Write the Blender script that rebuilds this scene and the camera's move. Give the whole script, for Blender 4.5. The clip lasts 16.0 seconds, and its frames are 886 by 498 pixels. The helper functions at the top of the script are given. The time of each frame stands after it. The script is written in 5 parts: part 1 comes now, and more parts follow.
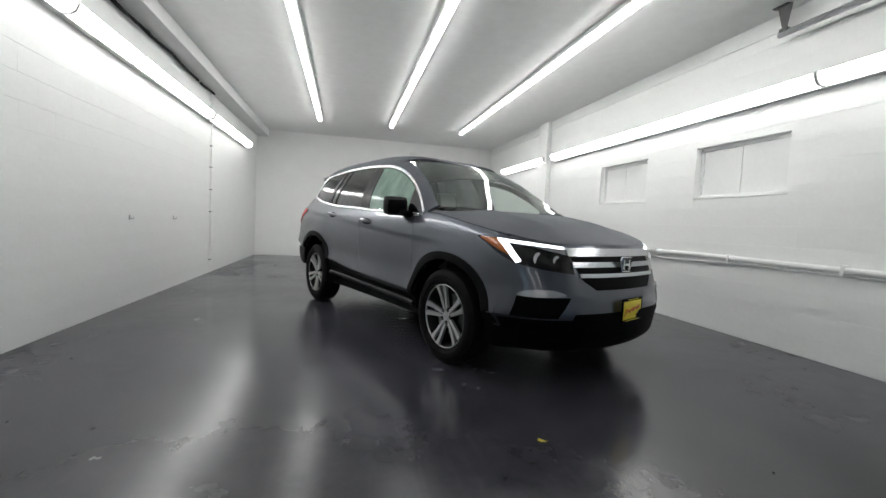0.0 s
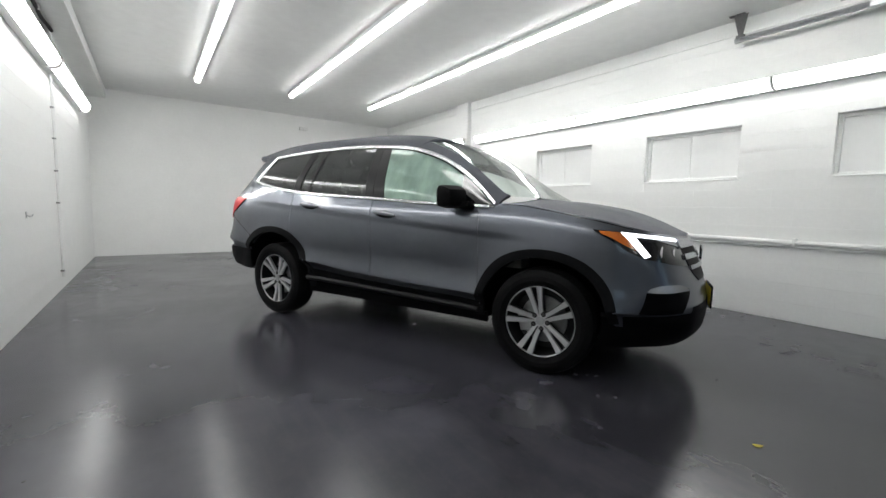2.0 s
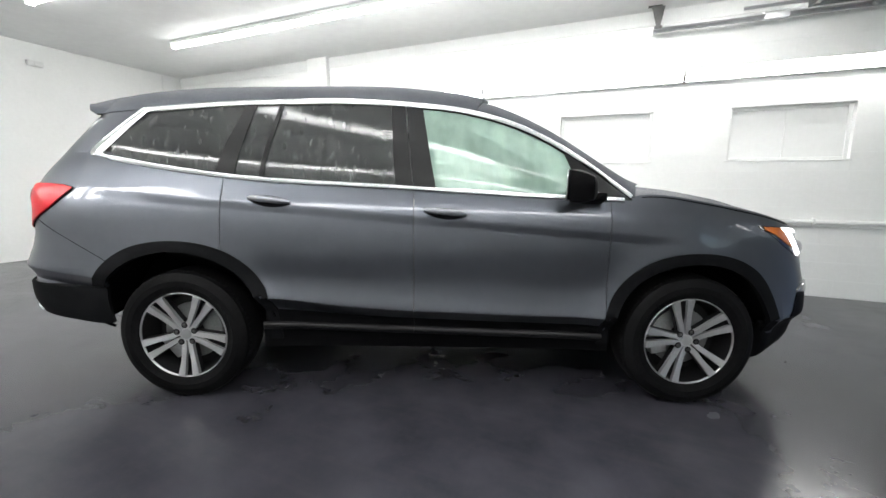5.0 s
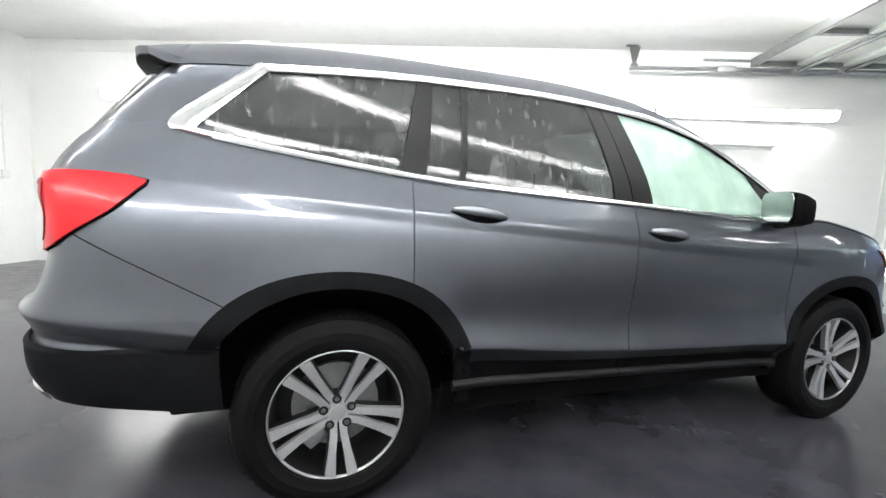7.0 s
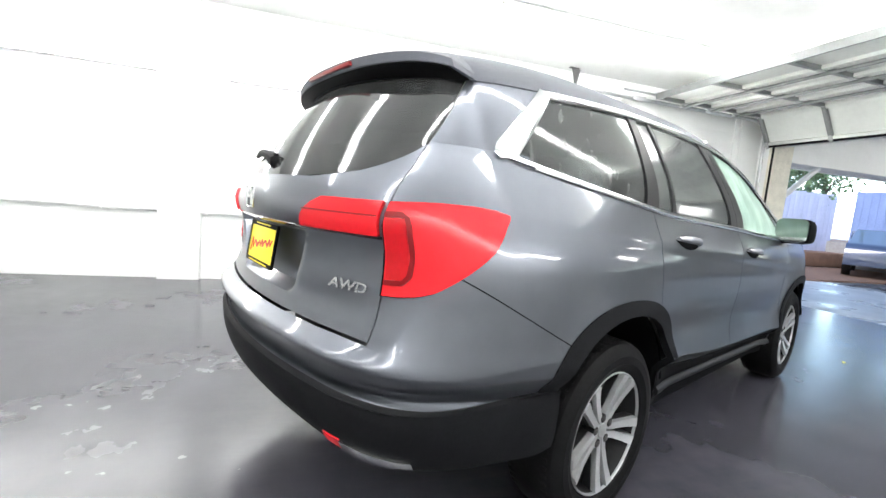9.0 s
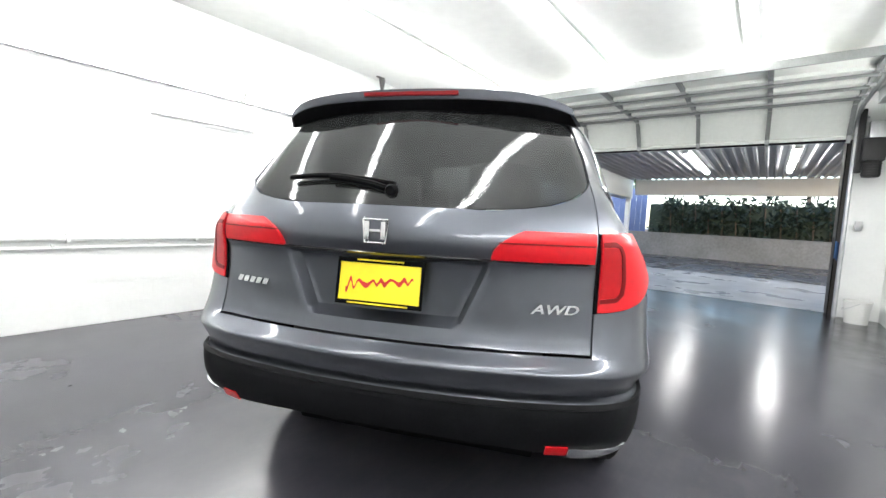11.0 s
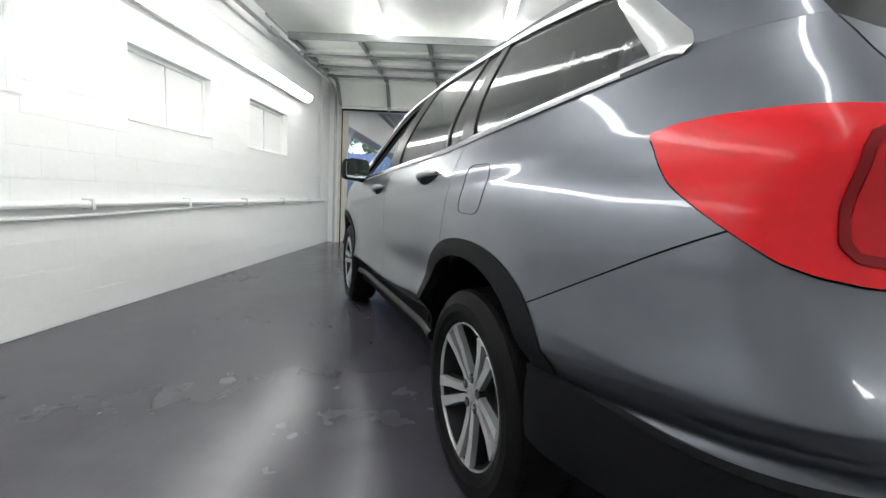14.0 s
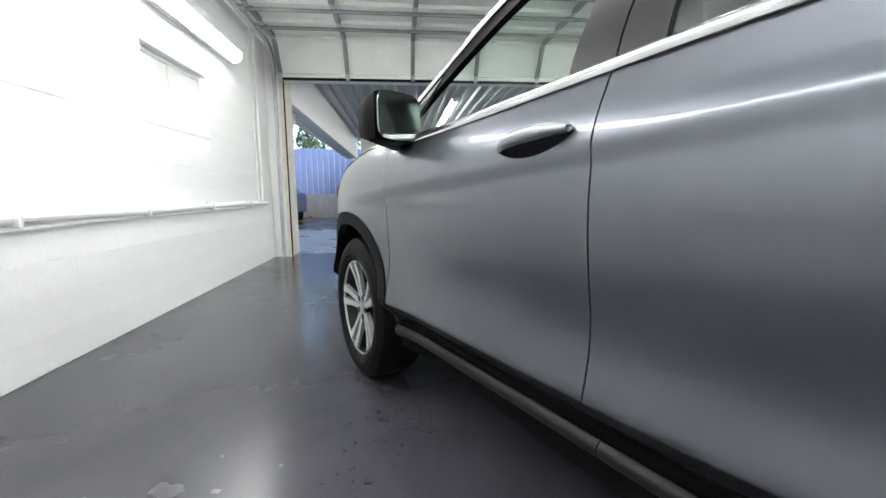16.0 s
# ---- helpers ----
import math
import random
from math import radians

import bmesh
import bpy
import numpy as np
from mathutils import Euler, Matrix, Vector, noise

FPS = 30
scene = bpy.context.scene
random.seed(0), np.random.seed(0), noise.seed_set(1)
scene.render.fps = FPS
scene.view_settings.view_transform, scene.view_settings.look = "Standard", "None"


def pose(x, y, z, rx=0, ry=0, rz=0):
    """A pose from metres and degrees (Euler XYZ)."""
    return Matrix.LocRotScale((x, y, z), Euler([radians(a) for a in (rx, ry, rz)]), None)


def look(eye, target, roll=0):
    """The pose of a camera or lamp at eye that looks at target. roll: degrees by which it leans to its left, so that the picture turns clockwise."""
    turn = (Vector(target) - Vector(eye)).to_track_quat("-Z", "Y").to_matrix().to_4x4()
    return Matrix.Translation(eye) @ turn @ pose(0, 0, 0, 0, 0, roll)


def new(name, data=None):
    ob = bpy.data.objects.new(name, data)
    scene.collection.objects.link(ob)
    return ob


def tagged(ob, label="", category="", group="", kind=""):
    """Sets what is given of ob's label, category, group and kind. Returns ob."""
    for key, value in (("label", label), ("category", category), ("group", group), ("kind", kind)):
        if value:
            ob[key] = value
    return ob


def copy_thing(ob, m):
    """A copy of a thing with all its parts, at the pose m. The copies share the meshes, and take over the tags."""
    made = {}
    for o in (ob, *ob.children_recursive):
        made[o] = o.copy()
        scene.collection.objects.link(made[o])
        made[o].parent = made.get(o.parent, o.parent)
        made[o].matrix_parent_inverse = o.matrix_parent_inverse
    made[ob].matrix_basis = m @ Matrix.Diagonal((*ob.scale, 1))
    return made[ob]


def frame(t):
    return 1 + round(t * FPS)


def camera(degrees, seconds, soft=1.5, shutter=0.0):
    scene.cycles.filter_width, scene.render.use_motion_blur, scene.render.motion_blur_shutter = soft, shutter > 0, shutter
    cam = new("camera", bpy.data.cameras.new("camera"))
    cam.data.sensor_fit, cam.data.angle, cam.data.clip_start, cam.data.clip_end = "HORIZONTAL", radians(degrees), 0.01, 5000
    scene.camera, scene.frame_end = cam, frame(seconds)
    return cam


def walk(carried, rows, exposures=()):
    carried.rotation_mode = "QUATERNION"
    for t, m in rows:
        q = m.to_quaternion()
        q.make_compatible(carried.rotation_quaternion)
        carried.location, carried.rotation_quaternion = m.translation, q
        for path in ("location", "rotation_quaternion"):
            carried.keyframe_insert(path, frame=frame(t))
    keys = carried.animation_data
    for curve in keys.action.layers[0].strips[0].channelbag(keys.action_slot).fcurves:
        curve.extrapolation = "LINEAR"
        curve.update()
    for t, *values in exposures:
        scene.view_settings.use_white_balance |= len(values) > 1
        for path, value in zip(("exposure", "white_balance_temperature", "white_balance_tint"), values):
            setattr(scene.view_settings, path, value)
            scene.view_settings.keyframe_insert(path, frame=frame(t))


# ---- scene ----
cam = camera(93.2, 16.0)
PATH = [
    (0, (4.782, -1.067, 1.084), (2.839, -0.609, 0.962), 2.8),
    (0.5, (4.53, -1.472, 1.093), (2.631, -0.855, 0.98), 1.8),
    (1, (4.255, -1.844, 1.109), (2.427, -1.047, 0.953), 2.1),
    (1.5, (3.945, -2.191, 1.123), (2.214, -1.209, 0.93), 1.7),
    (2, (3.597, -2.464, 1.131), (1.965, -1.326, 0.937), 1.3),
    (2.5, (3.251, -2.681, 1.145), (1.723, -1.408, 0.931), 1.3),
    (3, (2.876, -2.806, 1.175), (1.477, -1.401, 0.909), 1.1),
    (5.5, (0.908, -2.892, 1.213), (0.262, -1.018, 0.945), 1.4),
    (6, (0.471, -2.888, 1.215), (-0.019, -0.962, 0.99), 2.9),
    (6.5, (0.024, -2.869, 1.184), (-0.322, -0.909, 0.989), 3.8),
    (7, (-0.451, -2.862, 1.151), (-0.604, -0.878, 0.948), 2.8),
    (7.5, (-0.885, -2.869, 1.155), (-0.836, -0.878, 0.969), 2.8),
    (8, (-1.275, -2.843, 1.155), (-1.06, -0.864, 0.964), 3.0),
    (8.5, (-1.66, -2.817, 1.191), (-1.283, -0.868, 0.944), 3.3),
    (9, (-2.033, -2.726, 1.213), (-1.471, -0.82, 0.993), 4.8),
    (11.5, (-3.44, -1.691, 1.24), (-1.676, -0.771, 1.029), 3.4),
    (12, (-3.546, -1.296, 1.226), (-1.668, -0.657, 0.968), 4.8),
    (12.5, (-3.555, -0.865, 1.19), (-1.613, -0.45, 0.956), 4.2),
    (13, (-3.505, -0.443, 1.151), (-1.523, -0.274, 0.942), 4.2),
    (13.5, (-3.323, -0.04, 1.068), (-1.341, 0.094, 0.838), 3.6),
    (14, (-3.054, 0.346, 1.044), (-1.071, 0.435, 0.797), 3.1),
    (14.5, (-2.697, 0.666, 0.988), (-0.724, 0.804, 0.694), 0.9),
    (15, (-2.23, 0.91, 0.955), (-0.26, 0.983, 0.618), 1.3),
    (15.5, (-1.773, 1.09, 0.94), (0.197, 1.077, 0.594), 1.3),
    (16, (-1.265, 1.199, 0.959), (0.707, 0.996, 0.696), -0.5),
]
walk(cam, [(t, look(eye, target, roll)) for t, eye, target, roll in PATH],
     exposures=[(0, 0.58), (2.5, 0.84), (5.5, 1.5), (7.5, 2.05), (9, 2.3), (11.5, 1.75), (12.5, 1.2), (13.5, 1.2), (14.5, 1.45), (15, 1.4), (15.5, 1.6), (16, 1.85)])

# ---- world and light ----
world = bpy.data.worlds.new("dusk_sky")
scene.world = world
world.use_nodes = True
wn = world.node_tree.nodes
sky = wn.new("ShaderNodeTexSky")
sky.sky_type = "NISHITA"
sky.sun_disc = False
sky.sun_elevation = radians(28)
sky.sun_rotation = radians(250)
wn["Background"].inputs["Strength"].default_value = 0.15
world.node_tree.links.new(sky.outputs[0], wn["Background"].inputs["Color"])
sun = bpy.data.lights.new("sun", "SUN")
sun.energy, sun.angle, sun.color = 0.5, radians(30), (1.0, 0.97, 0.94)
new("sun", sun).matrix_world = look((0, 0, 30), (18, 8, 18))
LAMP = 9.8

# ---- materials ----


def material(name, color, rough=0.5, metal=0.0, vary=0.12, scale=6.0, bump=0.0, bump_scale=60.0, rough_vary=0.0,
             coat=0.0, random_piece=0.0, spec=0.5, coat_ior=1.5, second=None, second_at=0.6, second_scale=1.5):
    """A principled material with colour and roughness that vary at two scales, and fine relief."""
    m = bpy.data.materials.new(name)
    m.use_nodes = True
    nt = m.node_tree
    n, link = nt.nodes, nt.links.new
    b = n["Principled BSDF"]
    b.inputs["Roughness"].default_value = rough
    b.inputs["Metallic"].default_value = metal
    b.inputs["Coat Weight"].default_value = coat
    b.inputs["Coat Roughness"].default_value = 0.06
    b.inputs["Coat IOR"].default_value = coat_ior
    b.inputs["Specular IOR Level"].default_value = spec
    tc = n.new("ShaderNodeTexCoord")

    def noise_at(s, detail=4.0):
        t = n.new("ShaderNodeTexNoise")
        t.inputs["Scale"].default_value = s
        t.inputs["Detail"].default_value = detail
        link(tc.outputs["Object"], t.inputs["Vector"])
        return t

    big, fine = noise_at(scale), noise_at(scale * 9)
    add = n.new("ShaderNodeMath")
    add.operation = "ADD"
    link(big.outputs["Fac"], add.inputs[0])
    link(fine.outputs["Fac"], add.inputs[1])
    last = add
    if random_piece:
        info = n.new("ShaderNodeObjectInfo")
        mul = n.new("ShaderNodeMath")
        mul.operation = "MULTIPLY_ADD"
        mul.inputs[1].default_value = random_piece
        link(info.outputs["Random"], mul.inputs[0])
        link(add.outputs[0], mul.inputs[2])
        last = mul
    ramp = n.new("ShaderNodeMapRange")
    ramp.inputs["From Min"].default_value = 0.6
    ramp.inputs["From Max"].default_value = 1.4
    ramp.inputs["To Min"].default_value = 1 - vary
    ramp.inputs["To Max"].default_value = 1 + vary
    link(last.outputs[0], ramp.inputs["Value"])
    mix = n.new("ShaderNodeMix")
    mix.data_type, mix.blend_type = "RGBA", "MULTIPLY"
    mix.inputs["Factor"].default_value = 1.0
    mix.inputs["A"].default_value = (*color, 1)
    link(ramp.outputs[0], mix.inputs["B"])
    out = mix.outputs["Result"]
    if second:
        patch = noise_at(second_scale, 6.0)
        edge = n.new("ShaderNodeMapRange")
        edge.inputs["From Min"].default_value = second_at - 0.16
        edge.inputs["From Max"].default_value = second_at + 0.16
        link(patch.outputs["Fac"], edge.inputs["Value"])
        two = n.new("ShaderNodeMix")
        two.data_type = "RGBA"
        two.inputs["B"].default_value = (*second, 1)
        link(edge.outputs[0], two.inputs["Factor"])
        link(out, two.inputs["A"])
        out = two.outputs["Result"]
    link(out, b.inputs["Base Color"])
    if rough_vary:
        rr = n.new("ShaderNodeMapRange")
        rr.inputs["From Min"].default_value = 0.3
        rr.inputs["From Max"].default_value = 0.7
        rr.inputs["To Min"].default_value = max(0.02, rough - rough_vary)
        rr.inputs["To Max"].default_value = min(1.0, rough + rough_vary)
        link(noise_at(scale * 0.6, 8.0).outputs["Fac"], rr.inputs["Value"])
        link(rr.outputs[0], b.inputs["Roughness"])
    if bump:
        bn = n.new("ShaderNodeBump")
        bn.inputs["Strength"].default_value = bump
        bn.inputs["Distance"].default_value = 0.002
        link(noise_at(bump_scale, 6.0).outputs["Fac"], bn.inputs["Height"])
        link(bn.outputs[0], b.inputs["Normal"])
    return m


def glass(name, tint, gloss=0.04, rough=0.0, dirt=0.0, fog=0.0, fog_color=(0.5, 0.52, 0.52), beads=0.0, streak=(9, 9, 2.5)):
    """A thin pane: tinted see-through with a Fresnel-weighted reflection; gloss is what a pane seen square on gives back."""
    m = bpy.data.materials.new(name)
    m.use_nodes = True
    n, link = m.node_tree.nodes, m.node_tree.links.new
    n.remove(n["Principled BSDF"])
    clear, shine, fres, power, scaled, mix = (n.new("ShaderNode" + k) for k in ("BsdfTransparent", "BsdfGlossy", "LayerWeight", "Math", "Math", "MixShader"))
    clear.inputs["Color"].default_value = (*tint, 1)
    shine.inputs["Roughness"].default_value = rough
    fres.inputs["Blend"].default_value = 0.5
    power.operation, scaled.operation = "POWER", "MULTIPLY_ADD"
    power.inputs[1].default_value = 4.0
    scaled.inputs[1].default_value = 0.8
    scaled.inputs[2].default_value = gloss
    link(fres.outputs["Facing"], power.inputs[0])
    link(power.outputs[0], scaled.inputs[0])
    link(scaled.outputs[0], mix.inputs[0])
    link(clear.outputs[0], mix.inputs[1])
    link(shine.outputs[0], mix.inputs[2])
    last = mix
    if beads:
        drop, relief, at = n.new("ShaderNodeTexVoronoi"), n.new("ShaderNodeBump"), n.new("ShaderNodeTexCoord")
        drop.inputs["Scale"].default_value = 110
        relief.inputs["Strength"].default_value, relief.inputs["Distance"].default_value = beads, 0.002
        link(at.outputs["Object"], drop.inputs["Vector"])
        link(drop.outputs["Distance"], relief.inputs["Height"])
        link(relief.outputs[0], shine.inputs["Normal"])
    if dirt:
        haze, noise_t, span, both = (n.new("ShaderNode" + k) for k in ("BsdfDiffuse", "TexNoise", "MapRange", "MixShader"))
        tc = n.new("ShaderNodeTexCoord")
        stretch = n.new("ShaderNodeMapping")
        stretch.inputs["Scale"].default_value = streak
        link(tc.outputs["Object"], stretch.inputs[0])
        link(stretch.outputs[0], noise_t.inputs["Vector"])
        noise_t.inputs["Scale"].default_value = 1.0
        noise_t.inputs["Detail"].default_value = 7.0
        haze.inputs["Color"].default_value = (*fog_color, 1)
        mist, film = n.new("ShaderNodeBsdfTranslucent"), n.new("ShaderNodeMixShader")
        mist.inputs["Color"].default_value = (*fog_color, 1)
        link(haze.outputs[0], film.inputs[1])
        link(mist.outputs[0], film.inputs[2])
        span.inputs["From Min"].default_value = 0.35
        span.inputs["From Max"].default_value = 0.75
        span.inputs["To Min"].default_value = fog
        span.inputs["To Max"].default_value = fog + dirt
        link(noise_t.outputs["Fac"], span.inputs["Value"])
        link(span.outputs[0], both.inputs[0])
        link(mix.outputs[0], both.inputs[1])
        link(film.outputs[0], both.inputs[2])
        last = both
    link(last.outputs[0], n["Material Output"].inputs["Surface"])
    return m


def glow(name, color, strength):
    m = bpy.data.materials.new(name)
    m.use_nodes = True
    b = m.node_tree.nodes["Principled BSDF"]
    b.inputs["Base Color"].default_value = (0.8, 0.8, 0.8, 1)
    b.inputs["Emission Color"].default_value = (*color, 1)
    b.inputs["Emission Strength"].default_value = strength
    return m


WALL = material("white_wall_paint", (0.84, 0.85, 0.84), 0.45, vary=0.03, scale=2.5, bump=0.5, bump_scale=90)
BLOCK = material("painted_block", (0.83, 0.84, 0.83), 0.45, vary=0.03, scale=3.0, bump=0.35, bump_scale=70, random_piece=0.12)
CEIL = material("ceiling_paint", (0.81, 0.82, 0.81), 0.6, vary=0.05, scale=0.8, bump=0.2, bump_scale=40)
SOFFIT = material("soffit_paint", (0.76, 0.77, 0.76), 0.6, vary=0.05, scale=1.5)
TRIM = material("white_trim_paint", (0.78, 0.79, 0.78), 0.4, vary=0.04, scale=4)


def floor_coating():
    """Dark coated concrete: mottled, scuffed, in places wet and in places dull."""
    m = bpy.data.materials.new("worn_floor_coating")
    m.use_nodes = True
    n, link = m.node_tree.nodes, m.node_tree.links.new
    b = n["Principled BSDF"]
    b.inputs["Specular IOR Level"].default_value = 0.46
    tc = n.new("ShaderNodeTexCoord")

    def noise_at(s, detail, warp=0.0, stretch=None):
        t = n.new("ShaderNodeTexNoise")
        t.inputs["Scale"].default_value, t.inputs["Detail"].default_value, t.inputs["Distortion"].default_value = s, detail, warp
        src = tc.outputs["Object"]
        if stretch:
            mp = n.new("ShaderNodeMapping")
            mp.inputs["Scale"].default_value = stretch
            mp.inputs["Rotation"].default_value = (0, 0, 0.5)
            link(src, mp.inputs[0])
            src = mp.outputs[0]
        link(src, t.inputs["Vector"])
        return t.outputs["Fac"]

    def span(src, a, z, lo, hi):
        r = n.new("ShaderNodeMapRange")
        for k, v in (("From Min", a), ("From Max", z), ("To Min", lo), ("To Max", hi)):
            r.inputs[k].default_value = v
        link(src, r.inputs["Value"])
        return r.outputs[0]

    def mixed(fac, a, c):
        k = n.new("ShaderNodeMix")
        k.data_type = "RGBA"
        link(fac, k.inputs["Factor"])
        for s, key in ((a, "A"), (c, "B")):
            if isinstance(s, tuple):
                k.inputs[key].default_value = (*s, 1)
            else:
                link(s, k.inputs[key])
        return k.outputs["Result"]

    def plus(a, c):
        k = n.new("ShaderNodeMath")
        k.operation = "ADD"
        link(a, k.inputs[0])
        link(c, k.inputs[1])
        return k.outputs[0]

    def product(a, c):
        k = n.new("ShaderNodeMath")
        k.operation = "MULTIPLY"
        link(a, k.inputs[0])
        link(c, k.inputs[1])
        return k.outputs[0]

    # the wet stretch: round the car, where the car's shade is coloured in too, and out towards the garage door
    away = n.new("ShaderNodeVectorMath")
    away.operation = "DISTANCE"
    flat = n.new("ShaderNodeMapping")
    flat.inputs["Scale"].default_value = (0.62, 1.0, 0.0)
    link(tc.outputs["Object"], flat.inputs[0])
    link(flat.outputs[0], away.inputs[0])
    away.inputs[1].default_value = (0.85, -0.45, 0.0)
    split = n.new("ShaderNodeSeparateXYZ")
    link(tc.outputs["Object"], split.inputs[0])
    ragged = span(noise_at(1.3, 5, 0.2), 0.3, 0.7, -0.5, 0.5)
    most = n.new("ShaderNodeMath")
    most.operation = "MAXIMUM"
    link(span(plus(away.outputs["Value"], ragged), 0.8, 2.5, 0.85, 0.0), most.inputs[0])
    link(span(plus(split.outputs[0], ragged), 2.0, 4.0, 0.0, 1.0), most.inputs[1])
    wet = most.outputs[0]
    col = mixed(span(noise_at(0.9, 6, 0.1), 0.30, 0.70, 0, 1), (0.034, 0.0335, 0.041), (0.058, 0.057, 0.070))
    col = mixed(span(noise_at(5.0, 3, 0.0), 0.30, 0.90, 0, 0.4), col, (0.070, 0.068, 0.080))
    col = mixed(span(noise_at(2.4, 4, 0.0), 0.45, 0.80, 0, 0.5), col, (0.030, 0.030, 0.037))
    # colour of the wet stretch, with some of the car's shade painted in
    wet_shaded = mixed(span(noise_at(3.0, 6, 0.1), 0.35, 0.70, 0, 1), (0.024, 0.0236, 0.031), (0.056, 0.055, 0.069))
    # a darker colour still towards the garage door
    door_end = mixed(span(noise_at(3.0, 6, 0.1), 0.35, 0.70, 0, 1), (0.010, 0.0098, 0.013), (0.024, 0.0235, 0.029))
    wet_shaded = mixed(span(plus(split.outputs[0], ragged), 1.6, 3.4, 0, 1), wet_shaded, door_end)
    col = mixed(product(wet, span(noise_at(9.0, 4, 0.0), 0.25, 0.75, 1.0, 0.7)), col, wet_shaded)
    col = mixed(span(noise_at(26.0, 3, 0.0), 0.50, 0.85, 0, 0.2), col, (0.060, 0.058, 0.063))
    col = mixed(span(noise_at(2.0, 4, 0.1, (1.0, 9.0, 1.0)), 0.50, 0.95, 0, 0.25), col, (0.072, 0.069, 0.072))
    link(col, b.inputs["Base Color"])
    rough = plus(span(noise_at(0.8, 5, 0.1), 0.30, 0.70, 0.18, 0.28), span(noise_at(7.0, 3, 0.0), 0.25, 0.75, -0.02, 0.04))
    rough = plus(rough, span(product(wet, span(noise_at(3.4, 5, 0.2), 0.30, 0.70, 0.0, 1.0)), 0.0, 1.0, 0.0, -0.07))
    link(rough, b.inputs["Roughness"])
    wave = n.new("ShaderNodeBump")
    wave.inputs["Strength"].default_value, wave.inputs["Distance"].default_value = 0.14, 0.002
    link(noise_at(11.0, 3, 0.3), wave.inputs["Height"])
    bn = n.new("ShaderNodeBump")
    bn.inputs["Strength"].default_value, bn.inputs["Distance"].default_value = 0.05, 0.001
    link(noise_at(90.0, 5), bn.inputs["Height"])
    link(wave.outputs[0], bn.inputs["Normal"])
    link(bn.outputs[0], b.inputs["Normal"])
    return m


FLOOR = floor_coating()
TUBE = glow("lamp_cover", (1.0, 1.0, 0.985), LAMP)
OLDTUBE = glow("aged_lamp_cover", (1.0, 1.0, 0.985), LAMP * 0.8)
TRAY = material("lamp_tray_steel", (0.75, 0.76, 0.75), 0.35, vary=0.05)
STEEL = material("galvanised_steel", (0.52, 0.53, 0.54), 0.38, 0.9, vary=0.15, scale=9)
DARKSTEEL = material("dark_worn_steel", (0.12, 0.12, 0.12), 0.5, 0.6, vary=0.3, scale=12)
DOORSKIN = material("door_panel_paint", (0.72, 0.74, 0.71), 0.45, vary=0.05, scale=2)
RUBBER = material("black_rubber", (0.005, 0.005, 0.0055), 0.6, vary=0.4, scale=9, bump=0.3, bump_scale=80, spec=0.09)
WORNPLASTIC = material("weathered_black_plastic", (0.006, 0.0063, 0.0073), 0.6, vary=0.3, scale=12, bump=0.15, bump_scale=200, spec=0.07)
BLACK = material("black_plastic", (0.0035, 0.0035, 0.004), 0.5, vary=0.3, scale=20, bump=0.15, bump_scale=200, spec=0.04)
SATIN = material("satin_black_trim", (0.007, 0.007, 0.008), 0.4, vary=0.1, spec=0.25)
GLOSSBLACK = material("gloss_black", (0.01, 0.01, 0.011), 0.12, vary=0.1, coat=0.5)
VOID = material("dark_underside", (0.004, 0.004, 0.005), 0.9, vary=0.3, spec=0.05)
PAINT = material("grey_metallic_paint", (0.108, 0.116, 0.136), 0.34, 0.9, vary=0.05, scale=1.6, rough_vary=0.03, coat=0.7, coat_ior=1.5, spec=0.3)
HANDLE = material("bright_grey_handle_paint", (0.26, 0.275, 0.30), 0.28, 0.85, vary=0.05, coat=1.0)
BEADED = material("water_beaded_paint", (0.085, 0.091, 0.105), 0.62, 0.7, coat=0.0, spec=0.3, vary=0.08, scale=3, rough_vary=0.08, bump=1.0, bump_scale=260)
CHROME = material("bright_chrome", (0.75, 0.76, 0.77), 0.12, 1.0, vary=0.05, scale=8)
ALLOY = material("machined_alloy", (0.56, 0.57, 0.58), 0.36, 0.75, vary=0.1, scale=12)
RIMEDGE = material("worn_rim_edge", (0.40, 0.41, 0.42), 0.35, 0.7, vary=0.1, scale=12)
DARKALLOY = material("dark_alloy_pocket", (0.010, 0.010, 0.011), 0.4, 0.2, vary=0.1, spec=0.3)
REDLENS = material("red_lamp_lens", (0.52, 0.008, 0.014), 0.3, vary=0.1, coat=0.12, spec=0.2)
RINGRED = material("dark_red_ring", (0.15, 0.003, 0.005), 0.4, vary=0.1, spec=0.2)
GREYSTEEL = material("dull_grey_steel", (0.24, 0.25, 0.25), 0.5, 0.3, vary=0.2, scale=9)
DEEPRED = material("deep_red_lens", (0.36, 0.004, 0.008), 0.3, vary=0.15, coat=0.12, spec=0.2)
AMBER = material("amber_lens", (0.55, 0.14, 0.02), 0.2, vary=0.1, coat=0.5)
CLEARLENS = material("clear_lamp_lens", (0.55, 0.55, 0.56), 0.1, vary=0.1, coat=1.0)
DRL = glow("lit_headlamp_strip", (0.90, 0.93, 1.0), 2.6)
BARCHROME = material("brushed_chrome_bar", (0.45, 0.46, 0.48), 0.22, 1.0, vary=0.08, scale=8)
FOGLENS = material("grey_lamp_lens", (0.42, 0.42, 0.43), 0.25, 0.5, vary=0.1, coat=0.5)
YELLOW = material("yellow_plate", (0.85, 0.68, 0.02), 0.4, vary=0.05)
REDINK = material("red_ink", (0.55, 0.03, 0.02), 0.4, vary=0.05)
SEAT = material("grey_seat_cloth", (0.52, 0.51, 0.48), 0.8, vary=0.1, bump=0.3, bump_scale=120)
